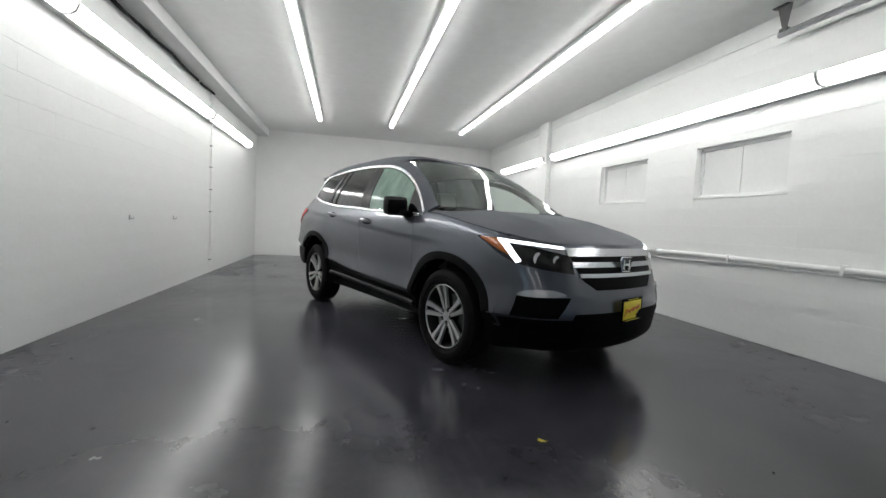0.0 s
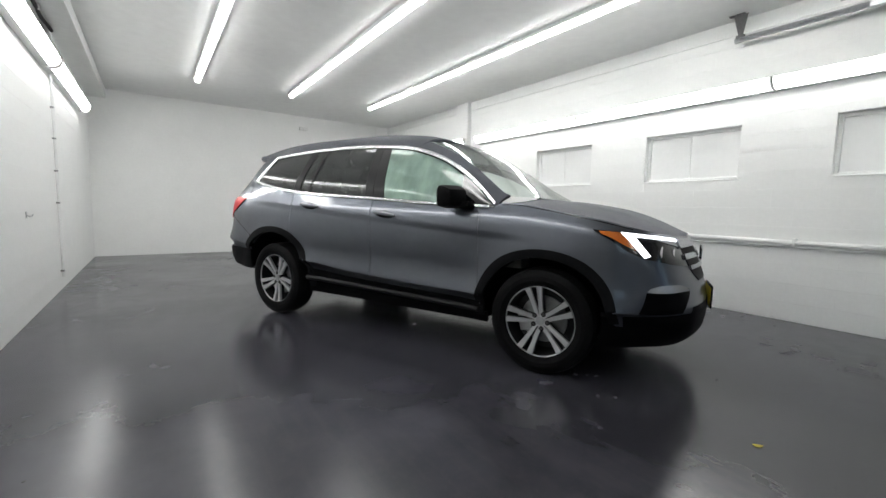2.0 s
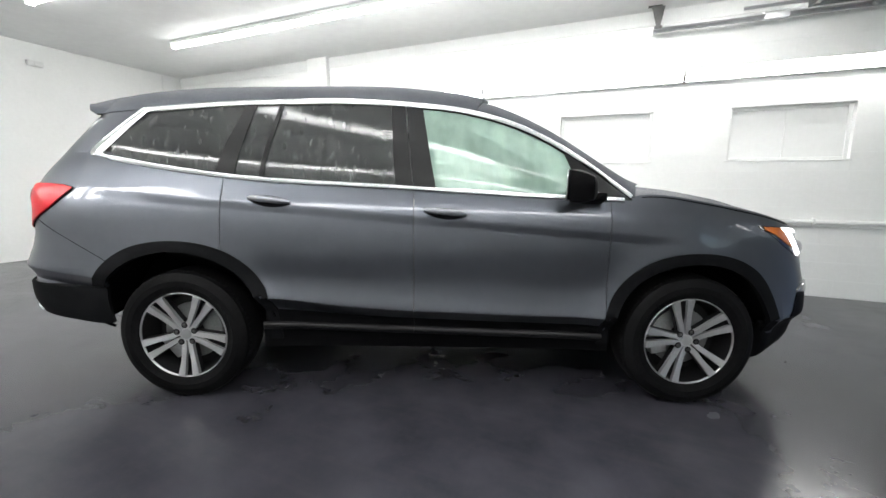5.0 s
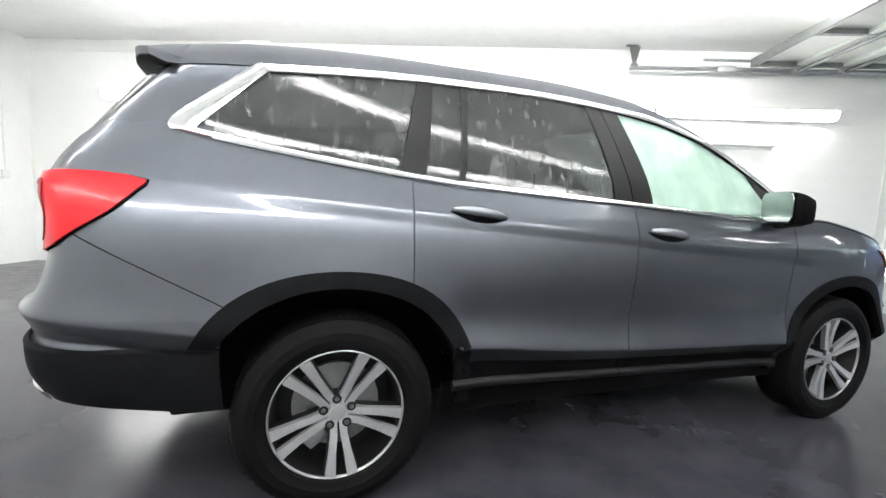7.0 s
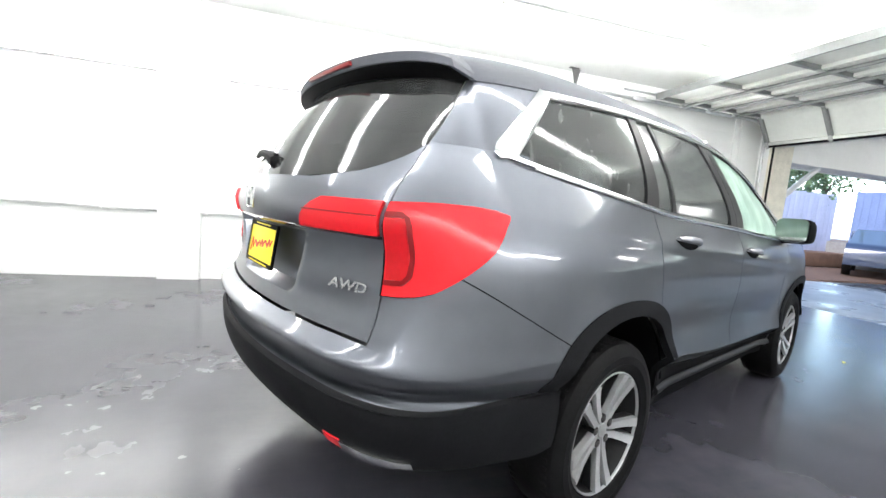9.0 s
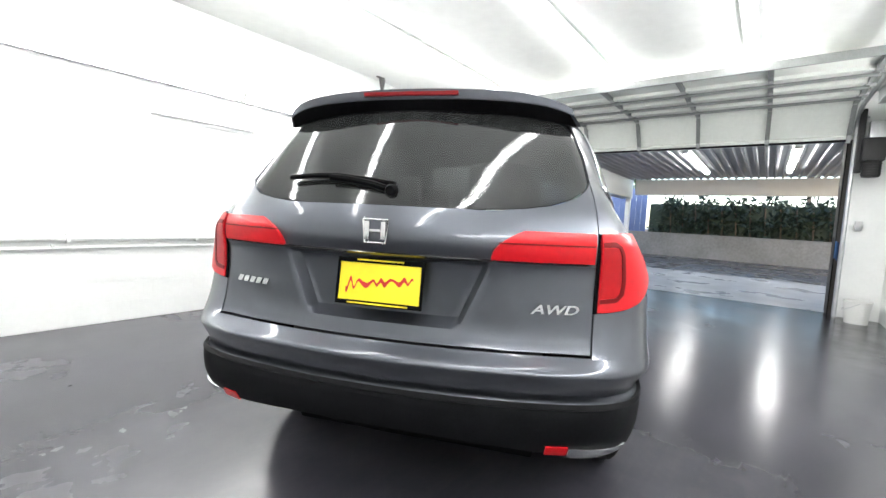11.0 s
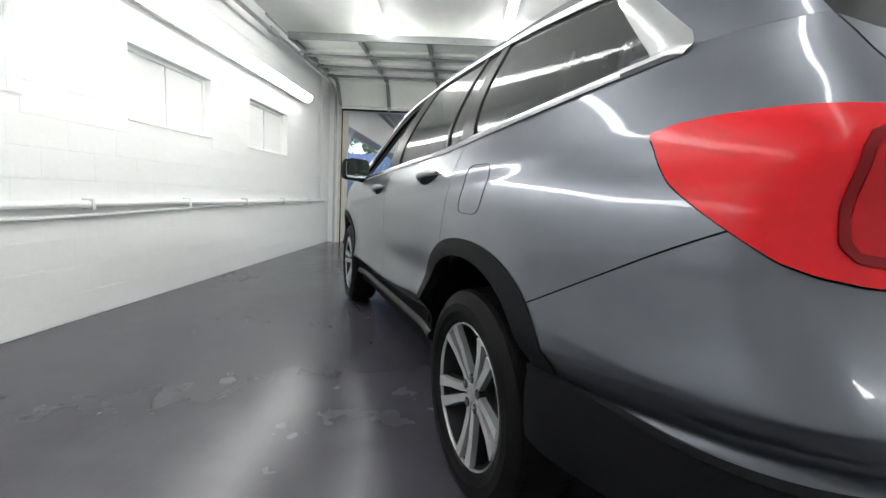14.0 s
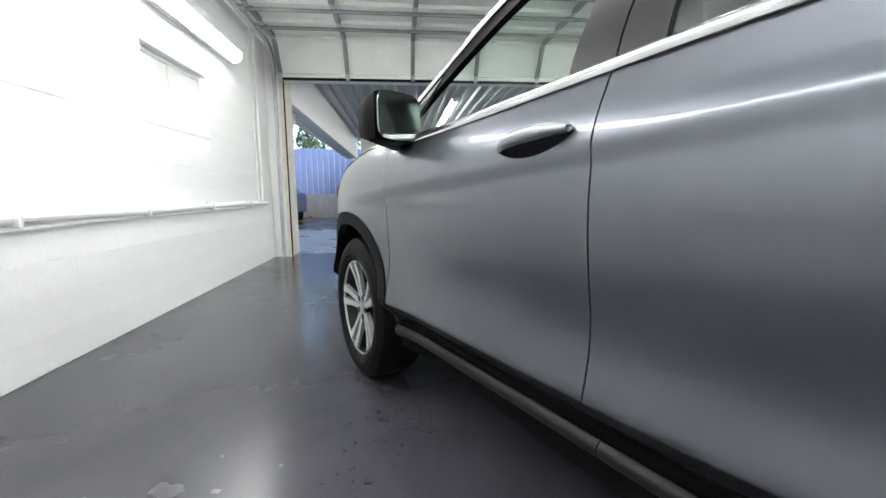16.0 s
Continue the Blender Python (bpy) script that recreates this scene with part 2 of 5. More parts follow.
CABIN = material("dark_cabin_plastic", (0.09, 0.09, 0.088), 0.6, vary=0.15)
HEADLINER = material("pale_headliner", (0.65, 0.65, 0.62), 0.9, vary=0.05)
CLEAR = glass("clear_green_glass", (0.93, 0.98, 0.955), 0.035, dirt=0.04)
FOGGED = glass("fogged_green_glass", (0.88, 0.96, 0.92), 0.04, dirt=0.16, fog=0.30, fog_color=(0.66, 0.84, 0.76))
TINTED = glass("dark_privacy_glass", (0.31, 0.32, 0.32), 0.06, rough=0.03, dirt=0.2, fog=0.045, beads=0.10, streak=(38, 38, 1.6))
BACKGLASS = glass("dark_tailgate_glass", (0.20, 0.205, 0.21), 0.075, dirt=0.10, fog=0.025, beads=0.05, streak=(38, 38, 1.6))
MIRROR = material("mirror_glass", (0.30, 0.33, 0.32), 0.08, 1.0, vary=0.02)
PANE = material("painted_over_glass", (0.78, 0.79, 0.785), 0.3, vary=0.03, scale=2)
CABLE = material("black_cable", (0.010, 0.010, 0.010), 0.6, vary=0.3, spec=0.15)
BUCKET = material("white_plastic", (0.75, 0.75, 0.73), 0.4, vary=0.05)
ASPHALT = material("wet_asphalt", (0.05, 0.052, 0.06), 0.3, vary=0.3, scale=2, bump=0.5, bump_scale=50, rough_vary=0.2)
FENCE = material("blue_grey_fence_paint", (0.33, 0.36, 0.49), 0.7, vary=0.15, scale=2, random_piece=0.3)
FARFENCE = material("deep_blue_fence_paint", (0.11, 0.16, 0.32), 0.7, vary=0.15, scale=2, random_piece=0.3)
DECK = material("canopy_deck_metal", (0.42, 0.43, 0.45), 0.45, 0.2, vary=0.12)
LEAF = material("leaf_green", (0.085, 0.15, 0.085), 0.6, vary=0.5, scale=4)
BARK = material("bark", (0.10, 0.08, 0.06), 0.85, vary=0.3, scale=8)
SOIL = material("red_brown_soil", (0.16, 0.09, 0.06), 0.9, vary=0.3, scale=4, bump=0.6, bump_scale=30)
SCRIPT_GREY = material("chrome_letters", (0.62, 0.63, 0.64), 0.2, 1.0, vary=0.03)

# ---- geometry helpers: a shape is (verts, faces) ----


def joined(*shapes):
    vs, fs = [], []
    for v, f in shapes:
        k = len(vs)
        vs += list(v)
        fs += [tuple(i + k for i in face) for face in f]
    return vs, fs


def moved(shape, m):
    return [tuple(m @ Vector(v)) for v in shape[0]], shape[1]


def block(x0, x1, y0, y1, z0, z1, b=0.0):
    """A box between two corners, with chamfered edges b wide."""
    if b <= 0:
        v = [(x, y, z) for x in (x0, x1) for y in (y0, y1) for z in (z0, z1)]
        return v, [(0, 1, 3, 2), (4, 6, 7, 5), (0, 4, 5, 1), (2, 3, 7, 6), (0, 2, 6, 4), (1, 5, 7, 3)]
    bm = bmesh.new()
    bmesh.ops.create_cube(bm, size=1.0)
    for w in bm.verts:
        w.co = (x0 if w.co.x < 0 else x1, y0 if w.co.y < 0 else y1, z0 if w.co.z < 0 else z1)
    bmesh.ops.bevel(bm, geom=bm.edges[:], offset=b, segments=2, affect="EDGES", profile=0.6)
    out = shape_of(bm)
    bm.free()
    return out


def shape_of(bm):
    bm.verts.index_update()
    return [tuple(v.co) for v in bm.verts], [tuple(v.index for v in f.verts) for f in bm.faces]


def lathe(profile, n=32, axis="y", closed=False):
    """Turn (radius, along) pairs round an axis."""
    vs, fs = [], []
    k = len(profile)
    for i in range(n):
        a = 2 * math.pi * i / n
        for r, h in profile:
            c, s = r * math.cos(a), r * math.sin(a)
            vs.append({"x": (h, c, s), "y": (c, h, s), "z": (c, s, h)}[axis])
    for i in range(n):
        j = (i + 1) % n
        for p in range(k if closed else k - 1):
            q = (p + 1) % k
            fs.append((i * k + p, i * k + q, j * k + q, j * k + p))
    if not closed:
        fs += [tuple(i * k for i in range(n)), tuple(i * k + k - 1 for i in reversed(range(n)))]
    return vs, fs


def tube(points, r, n=8):
    """A round bar along a line of points."""
    vs, fs = [], []
    pts = [Vector(p) for p in points]
    for i, p in enumerate(pts):
        d = (pts[min(i + 1, len(pts) - 1)] - pts[max(i - 1, 0)]).normalized()
        up = Vector((0, 0, 1)) if abs(d.z) < 0.9 else Vector((1, 0, 0))
        u = d.cross(up).normalized()
        w = d.cross(u)
        for k in range(n):
            a = 2 * math.pi * k / n
            vs.append(tuple(p + r * (math.cos(a) * u + math.sin(a) * w)))
    for i in range(len(pts) - 1):
        for k in range(n):
            l = (k + 1) % n
            fs.append((i * n + k, i * n + l, (i + 1) * n + l, (i + 1) * n + k))
    fs += [tuple(reversed(range(n))), tuple((len(pts) - 1) * n + k for k in range(n))]
    return vs, fs


def prism(outline, h, axis="y", at=0.0):
    """An outline of (a, b) pairs, pushed h along an axis from at."""
    k = len(outline)
    vs = []
    for d in (at, at + h):
        for a, b in outline:
            vs.append({"x": (d, a, b), "y": (a, d, b), "z": (a, b, d)}[axis])
    fs = [tuple(range(k)), tuple(reversed(range(k, 2 * k)))]
    fs += [(i, i + k, (i + 1) % k + k, (i + 1) % k) for i in range(k)]
    return vs, fs


def mesh_of(name, shape, mat, smooth=30.0):
    me = bpy.data.meshes.new(name)
    bm = bmesh.new()
    vs = [bm.verts.new(v) for v in shape[0]]
    for f in shape[1]:
        if len(set(f)) > 2:
            try:
                bm.faces.new([vs[i] for i in f])
            except ValueError:
                pass
    bmesh.ops.recalc_face_normals(bm, faces=bm.faces[:])
    bm.to_mesh(me)
    bm.free()
    me.materials.append(mat)
    if smooth:
        me.shade_smooth()
        me.set_sharp_from_angle(angle=radians(smooth))
    return me


def part(name, shape, mat, parent=None, label="", smooth=30.0, at=None):
    """One mesh object, under a thing or a part where parent is given."""
    ob = new(name, mesh_of(name, shape, mat, smooth))
    if parent:
        ob.parent = parent
    if at is not None:
        ob.matrix_basis = at
    return tagged(ob, label) if label else ob


def thing(name, m, label, category, group="", kind=""):
    ob = new(name)
    ob.empty_display_size = 0.1
    ob.matrix_basis = m
    return tagged(ob, label, category, group, kind)


def structure(name, shape, mat, label, category, smooth=30.0):
    return tagged(part(name, shape, mat, smooth=smooth), label, category, kind="structure")


# ---- the room ----
X0, X1, Y0, Y1, ZC = -7.3, 5.45, -3.42, 3.137, 3.34
OP0, OP1, OPZ = -2.86, 2.88, 2.64
T = 0.2
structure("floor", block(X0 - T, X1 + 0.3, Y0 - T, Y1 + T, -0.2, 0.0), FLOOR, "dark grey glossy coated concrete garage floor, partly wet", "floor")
structure("ceiling", block(X0 - T, X1 + T, Y0 - T, Y1 + T, ZC, ZC + 0.15), CEIL, "smooth pale grey painted garage ceiling", "ceiling")
structure("wall_back", block(X0 - T, X0, Y0 - T, Y1 + T, 0, ZC), WALL, "plain white painted back wall", "wall")
WIN_Z0, WIN_Z1 = 1.55, 2.155
WINS = [(-1.62, -0.5), (0.37, 1.5), (2.32, 3.45)]


def wall_with_holes(x0, x1, y0, y1, holes):
    """A wall along x, with openings (x0, x1, z0, z1) right through it."""
    cuts, x = [], x0
    for a, b, z0, z1 in sorted(holes):
        cuts.append(block(x, a, y0, y1, 0, ZC))
        if z0 > 0:
            cuts.append(block(a, b, y0, y1, 0, z0))
        cuts.append(block(a, b, y0, y1, z1, ZC))
        x = b
    cuts.append(block(x, x1, y0, y1, 0, ZC))
    return joined(*cuts)


MAN = (3.17, 4.12, 0.0, 2.13)
wall_n = structure("wall_windows", wall_with_holes(X0, X1 + T, Y1 + 0.004, Y1 + T, [(a, b, WIN_Z0, WIN_Z1) for a, b in WINS]), WALL,
                   "white painted concrete block wall with three small windows", "wall")
wall_s = structure("wall_plain", wall_with_holes(X0, X1 + T, Y0 - T, Y0 - 0.004, [MAN]), WALL,
                   "white painted concrete block wall with a side door", "wall")
structure("wall_front", joined(block(X1, X1 + T, Y0, OP0 - 0.05, 0, ZC), block(X1, X1 + T, OP1 + 0.05, Y1, 0, ZC),
                               block(X1, X1 + T, OP0 - 0.05, OP1 + 0.05, OPZ + 0.1, ZC)), WALL, "white front wall round the garage door opening", "wall")
structure("soffit", block(X0, X1, Y0, -3.12, 3.16, ZC - 0.004), SOFFIT, "pale grey boxed soffit along the ceiling edge", "soffit")
structure("pilaster", joined(block(-3.93, -3.47, Y1 - 0.1, Y1 + 0.002, 0, 2.45, 0.008), block(-3.9, -3.5, Y1 - 0.1, Y1 + 0.002, 2.45, ZC - 0.003, 0.008)),
          WALL, "white painted pilaster on the block wall", "pilaster")
for i, (a, b) in enumerate(WINS):
    w = tagged(new("window_%d" % (i + 1)), "small two-pane window painted over in white, recessed in the block wall", "window", "windows", "structure")
    yb = Y1 + 0.075
    part("window_frame", joined(block(a, a + 0.035, yb, yb + 0.05, WIN_Z0, WIN_Z1, 0.004), block(b - 0.035, b, yb, yb + 0.05, WIN_Z0, WIN_Z1, 0.004),
                                block(a + 0.035, b - 0.035, yb, yb + 0.05, WIN_Z1 - 0.04, WIN_Z1, 0.004),
                                block(a + 0.035, b - 0.035, yb, yb + 0.05, WIN_Z0, WIN_Z0 + 0.03, 0.004)), TRIM, w)
    mid = (a + b) / 2 - 0.02
    part("window_pane", block(a + 0.036, mid, yb + 0.02, yb + 0.035, WIN_Z0 + 0.031, WIN_Z1 - 0.041), PANE, w)
    part("window_pane", block(mid + 0.012, b - 0.036, yb + 0.014, yb + 0.029, WIN_Z0 + 0.031, WIN_Z1 - 0.041), PANE, w)
    part("mullion", block(mid, mid + 0.011, yb + 0.008, yb + 0.035, WIN_Z0 + 0.031, WIN_Z1 - 0.041), TRIM, w)
    part("window_sill", block(a - 0.02, b + 0.02, Y1 - 0.003, yb - 0.002, WIN_Z0 - 0.02, WIN_Z0 - 0.001, 0.005), TRIM, w)

# ---- lamps ----


def strip_light(length, wide=0.078, deep=0.05, base=0.045):
    """A wraparound fluorescent lamp along x that hangs at z = 0; base is the height of its steel tray."""
    top = thing("strip_light", Matrix(), "lit white wraparound fluorescent strip lamp", "lamp", "strip lights")
    h = length / 2 - 0.004
    part("tray", block(-h, h, -wide * 0.85, wide * 0.85, -base, 0.0, 0.003), TRAY, top)
    for s in (-1, 1):
        part("end_cap", block(s * h - 0.012, s * h + 0.003, -wide * 0.56, wide * 0.56, -deep - base - 0.004, -base + 0.006, 0.004), TRAY, top)
    out = [(-wide * 0.5, -0.001), (-wide * 0.48, -deep * 0.5), (-wide * 0.36, -deep * 0.88), (-wide * 0.2, -deep), (wide * 0.2, -deep),
           (wide * 0.36, -deep * 0.88), (wide * 0.48, -deep * 0.5), (wide * 0.5, -0.001)]
    part("cover", prism([(a, c - base) for a, c in out], 2 * (h - 0.014), "x", -h + 0.014), TUBE, top)
    return top


LEN = 2.425
first = strip_light(LEN)
spots = [pose(-5.2 + LEN * (i + 0.5), y, ZC) for y in (-1.70, -0.09, 1.60) for i in range(4)]
first.matrix_basis = spots[0]
for m in spots[1:]:
    copy_thing(first, m)


def wall_light(lo, hi, wall_y, z, s, cover):
    """A lamp bracketed to a wall: a steel back and top, the lens facing out and down. s: which way is out along y."""
    top = thing("wall_light", pose(0, wall_y, z), "lit white fluorescent strip lamp bracketed to the wall", "lamp", "wall lights")
    part("back_tray", prism([(s * a, c) for a, c in ((0.0, 0.072), (0.17, 0.072), (0.17, 0.061), (0.055, 0.061), (0.055, -0.044), (0.075, -0.055), (0.0, -0.055))], hi - lo - 0.012, "x", lo + 0.006), TRAY, top)
    part("cover", prism([(s * a, c) for a, c in ((0.056, 0.060), (0.165, 0.060), (0.165, 0.035), (0.145, -0.015), (0.105, -0.040), (0.057, -0.044))], hi - lo - 0.034, "x", lo + 0.017), cover, top)
    for x in (lo + 0.001, hi - 0.013):
        part("end_cap", prism([(s * a, c) for a, c in ((0.0, 0.074), (0.172, 0.074), (0.172, 0.032), (0.150, -0.020), (0.108, -0.046), (0.0, -0.057))], 0.012, "x", x), TRAY, top)


for lo, hi in ((-6.0, -3.56), (-3.2, -0.71), (-0.70, 1.79), (1.80, 4.06)):
    wall_light(lo, hi, Y1, 2.525, -1, OLDTUBE)
for lo, hi in ((-6.0, -3.14), (-3.04, -0.53), (-0.52, 0.63), (0.64, 2.4), (2.41, 4.17)):
    wall_light(lo, hi, Y0, 2.685, 1, TUBE)

# ---- the car ----
YAW = 23.5
HX, HZ = 1.41, 0.372
car = thing("car", pose(0, 0, 0, 0, 0, YAW), "dark grey metallic three-row suv with alloy wheels, wet from washing", "car")


def curve(*pairs):
    """A smooth function through (at, value) pairs."""
    xs, ys = np.array(pairs, float).T
    slope = np.gradient(ys, xs)

    def f(x):
        x = np.clip(x, xs[0], xs[-1])
        i = np.clip(np.searchsorted(xs, x) - 1, 0, len(xs) - 2)
        h = xs[i + 1] - xs[i]
        u = (x - xs[i]) / h
        return ((2 * u**3 - 3 * u**2 + 1) * ys[i] + (u**3 - 2 * u**2 + u) * h * slope[i]
                + (3 * u**2 - 2 * u**3) * ys[i + 1] + (u**3 - u**2) * h * slope[i + 1])

    return f


half_width = curve((0.22, 0.86), (0.34, 0.885), (0.40, 0.888), (0.425, 0.893), (0.45, 0.914), (0.475, 0.939), (0.492, 0.9575), (0.4975, 0.963), (0.503, 0.9635), (0.515, 0.962), (0.56, 0.953), (0.62, 0.946), (0.68, 0.946), (0.77, 0.957), (0.88, 0.970),
                   (0.96, 0.973), (1.0, 0.971), (1.03, 0.968), (1.06, 0.9625), (1.09, 0.9545), (1.12, 0.9435), (1.15, 0.930), (1.2, 0.908), (1.25, 0.887), (1.3, 0.866), (1.38, 0.831), (1.45, 0.800), (1.6, 0.728), (1.72, 0.655))
nose = curve((0.22, 2.26), (0.3, 2.352), (0.40, 2.381), (0.5, 2.386), (0.6, 2.371), (0.75, 2.322), (0.9, 2.258), (1.0, 2.20), (1.1, 2.09), (1.25, 1.9))
tail = curve((0.34, 2.34), (0.45, 2.445), (0.52, 2.492), (0.58, 2.511), (0.62, 2.514), (0.640, 2.514), (0.652, 2.500), (0.69, 2.506), (0.73, 2.521), (0.748, 2.530), (0.756, 2.533), (0.765, 2.529), (0.785, 2.500), (0.803, 2.474), (0.84, 2.458), (0.95, 2.452),
             (1.06, 2.462), (1.17, 2.492), (1.22, 2.477), (1.27, 2.456), (1.32, 2.425), (1.5, 2.302), (1.7, 2.145))
tail_corner = curve((0.34, 2.34), (0.45, 2.445), (0.52, 2.490), (0.58, 2.508), (0.62, 2.510), (0.640, 2.510), (0.652, 2.496), (0.69, 2.498), (0.73, 2.507), (0.756, 2.509), (0.80, 2.494), (0.84, 2.478), (0.95, 2.455), (1.06, 2.462), (1.17, 2.492),
                    (1.22, 2.477), (1.27, 2.456), (1.32, 2.425), (1.5, 2.302), (1.7, 2.145))
belt = curve((-2.05, 1.392), (-1.6, 1.315), (-1.15, 1.257), (-0.15, 1.2), (0.5, 1.165), (0.9, 1.15), (1.05, 1.145))
rail = curve((-2.2, 1.60), (-1.7, 1.632), (-1.05, 1.676), (-0.18, 1.672), (0.2, 1.626), (0.52, 1.522), (0.78, 1.372), (1.0, 1.2), (1.06, 1.15))
ridge = curve((-2.25, 1.728), (-1.7, 1.80), (-0.9, 1.83), (-0.1, 1.818), (0.25, 1.768), (0.6, 1.617), (0.95, 1.395), (1.28, 1.195))
hood_edge = curve((0.9, 1.15), (1.0, 1.158), (1.1, 1.175), (1.2, 1.176), (1.4, 1.148), (1.6, 1.112), (1.8, 1.072), (2.05, 1.008), (2.25, 0.962), (2.4, 0.95))
low_crease = curve((-1.4, 0.62), (-0.92, 0.596), (-0.43, 0.548), (0.32, 0.516), (0.85, 0.503), (1.2, 0.495))
bumper_crease = curve((-2.5, 0.757), (-2.3, 0.752), (-2.1, 0.733), (-1.87, 0.707), (-1.6, 0.69))
hood_rise = curve((1.0, 0.0), (1.25, 0.045), (1.6, 0.068), (2.0, 0.056), (2.2, 0.022), (2.4, 0.0))


def outline_table(bow, n):
    """Half a plan outline, bowed across its end and square at its corners: (arc, along, across), each of unit size."""
    across = np.concatenate([np.linspace(0, 0.8, 400), 1 - np.linspace(0.447, 0, 1200)[1:] ** 2])
    along = (1 - bow * across**2) * np.maximum(0, 1 - across**n) ** (1 / n)
    arc = np.concatenate([[0], np.cumsum(np.hypot(np.diff(along * 2.45), np.diff(across * 0.965)))])
    return arc, along, across


PLAN_HIGH, PLAN_LOW, PLAN_F = outline_table(0.085, 18), outline_table(0.065, 12), outline_table(0.10, 8)


def plan_rear(column, at, by, z):
    """One column of the tail's outline looked up by another; the bumper is squarer than what stands over it."""
    k = float(np.clip((1.10 - z) / 0.42, 0, 1))
    k = k * k * (3 - 2 * k)
    turn = -1 if by == 1 else 1
    out = []
    for p in (PLAN_HIGH, PLAN_LOW):
        out.append(float(np.interp(at, p[by][::turn], p[column][::turn])))
    return out[0] + (out[1] - out[0]) * k


def flare(x, z):
    """How far the wheel arches stand out."""
    out = 0.0
    for h in (HX, -HX):
        r = np.hypot(x - h, z - HZ)
        out = out + 0.022 * np.exp(-(((r - 0.46) / 0.11) ** 2))
    return out


def narrow(x, z):
    """The cabin draws in towards the windscreen."""
    k = np.clip((z - 1.16) / 0.3, 0, 1)
    return 1 - 0.05 * k * np.clip((x + 0.2) / 1.2, 0, 1) ** 2


def step(u):
    u = np.clip(u, 0, 1)
    return u * u * (3 - 2 * u)


def crease(x, z):
    """The line pressed into the doors under the handles."""
    d = 1.052 - 0.072 * x - z
    fade = step((1.5 - x) / 0.5) * step((x + 2.0) / 0.6)
    return 0.010 * fade * step(d / 0.06) * (1 - step(d / 0.42))


def flank(x, z):
    """Half the width: the sill fold of the doors, and round the tail the fold of the bumper."""
    low = half_width(z - (low_crease(x) - 0.495) * step((0.85 - z) / 0.28))
    k = step((-x - 1.3) / 0.4)
    if z <= 0.95 and k > 0:
        at = z - (bumper_crease(x) - 0.72)
        low = lerp(low, float(np.interp(at, BUMPER_Z, BUMPER_Y)), k)
    back = min(0.9, max(0, -x - 1.1)) / 0.9
    return low * (1 - float(np.interp(z, (0.75, 0.95, 1.19, 1.38), (0, 0.03, 0.06, 0.10))) * back * back)


BUMPER_Z = (0.22, 0.40, 0.5, 0.58, 0.63, 0.645, 0.67, 0.70, 0.713, 0.72, 0.80, 0.95)
BUMPER_Y = (0.87, 0.915, 0.932, 0.935, 0.934, 0.928, 0.938, 0.958, 0.9675, 0.968, 0.967, float(half_width(0.95)))


def skin_side(x, z):
    if x > 0:
        y = flank(x, z) * float(np.interp(x / nose(z), PLAN_F[1][::-1], PLAN_F[2][::-1]))
    else:
        y = flank(x, z) * plan_rear(2, -x / tail(z), 1, z)
    return x, y * narrow(x, z) + flare(x, z) - crease(x, z), z


def recess(y, z):
    """The hollow of the tailgate round the plate."""
    ky = np.clip((0.385 - 0.10 * (1.1 - z) / 0.24 - abs(y)) / 0.035, 0, 1)
    kz = np.clip((z - 0.862) / 0.03, 0, 1) * np.clip((1.105 - z) / 0.03, 0, 1)
    k = ky * kz
    return 0.048 * k * k * (3 - 2 * k)


def lerp(a, b, u):
    return a + (b - a) * u


def skin_rear(q, z):
    """A point q metres round from the middle of the tail."""
    end = lerp(tail(z), tail_corner(z), step((q - 0.62) / 0.26))
    x = -plan_rear(1, q, 0, z) * end
    y = plan_rear(2, q, 0, z) * flank(x, z)
    k = min(1, max(0, (x + end * 0.96) / 0.3))
    return x + recess(y, z), y + (flare(x, z) - crease(x, z)) * k, z


def skin_front(q, z):
    x, y = np.interp(q, PLAN_F[0], PLAN_F[1]) * nose(z), np.interp(q, PLAN_F[0], PLAN_F[2]) * half_width(z)
    k = min(1, max(0, (nose(z) * 0.94 - x) / 0.3))
    tuck = 1 - 0.035 * step((0.66 - z) / 0.34) * step((x - 1.8) / 0.3) * step((y - 0.45) / 0.3)
    x, y = x * (0.5 + 0.5 * tuck), y * tuck
    return x, y * narrow(x, z) + (flare(x, z) - crease(x, z)) * k, z


def q_rear(x, z=1.0):
    """How far round the tail the flank reaches x at the height z."""
    return plan_rear(0, abs(x) / tail(z), 1, z)


q_edge = q_rear
QC = 0.722


def seam_q(z):
    """Where the upright seam of the tailgate lies round the tail, at the height z."""
    y = float(np.interp(z, [0.8, 1.2, 1.3, 1.38, 1.45, 1.5, 1.55, 1.61, 1.68], [0.708, 0.708, 0.698, 0.678, 0.664, 0.650, 0.632, 0.608, 0.575]))
    return plan_rear(0, min(0.965, y / flank(-2.25, z)), 2, z)


def skin_gate(q, z):
    """The tail's skin with QC drawn onto the seam."""
    s = seam_q(z)
    if q <= QC:
        return skin_rear(q * s / QC, z)
    return skin_rear(q if q > 1.3 else lerp(s, 1.3, (q - QC) / (1.3 - QC)), z)


def glass_foot(k):
    """The height of the tailgate glass's lower edge, k of the way from the middle to the seam."""
    return float(np.interp(k, (0, 0.42, 0.64, 0.78, 0.87, 0.93, 0.97, 1), (1.268, 1.267, 1.277, 1.293, 1.315, 1.336, 1.357, 1.386)))


def q_front(x, z=0.9):
    return float(np.interp(abs(x) / nose(z), PLAN_F[1][::-1], PLAN_F[0][::-1]))


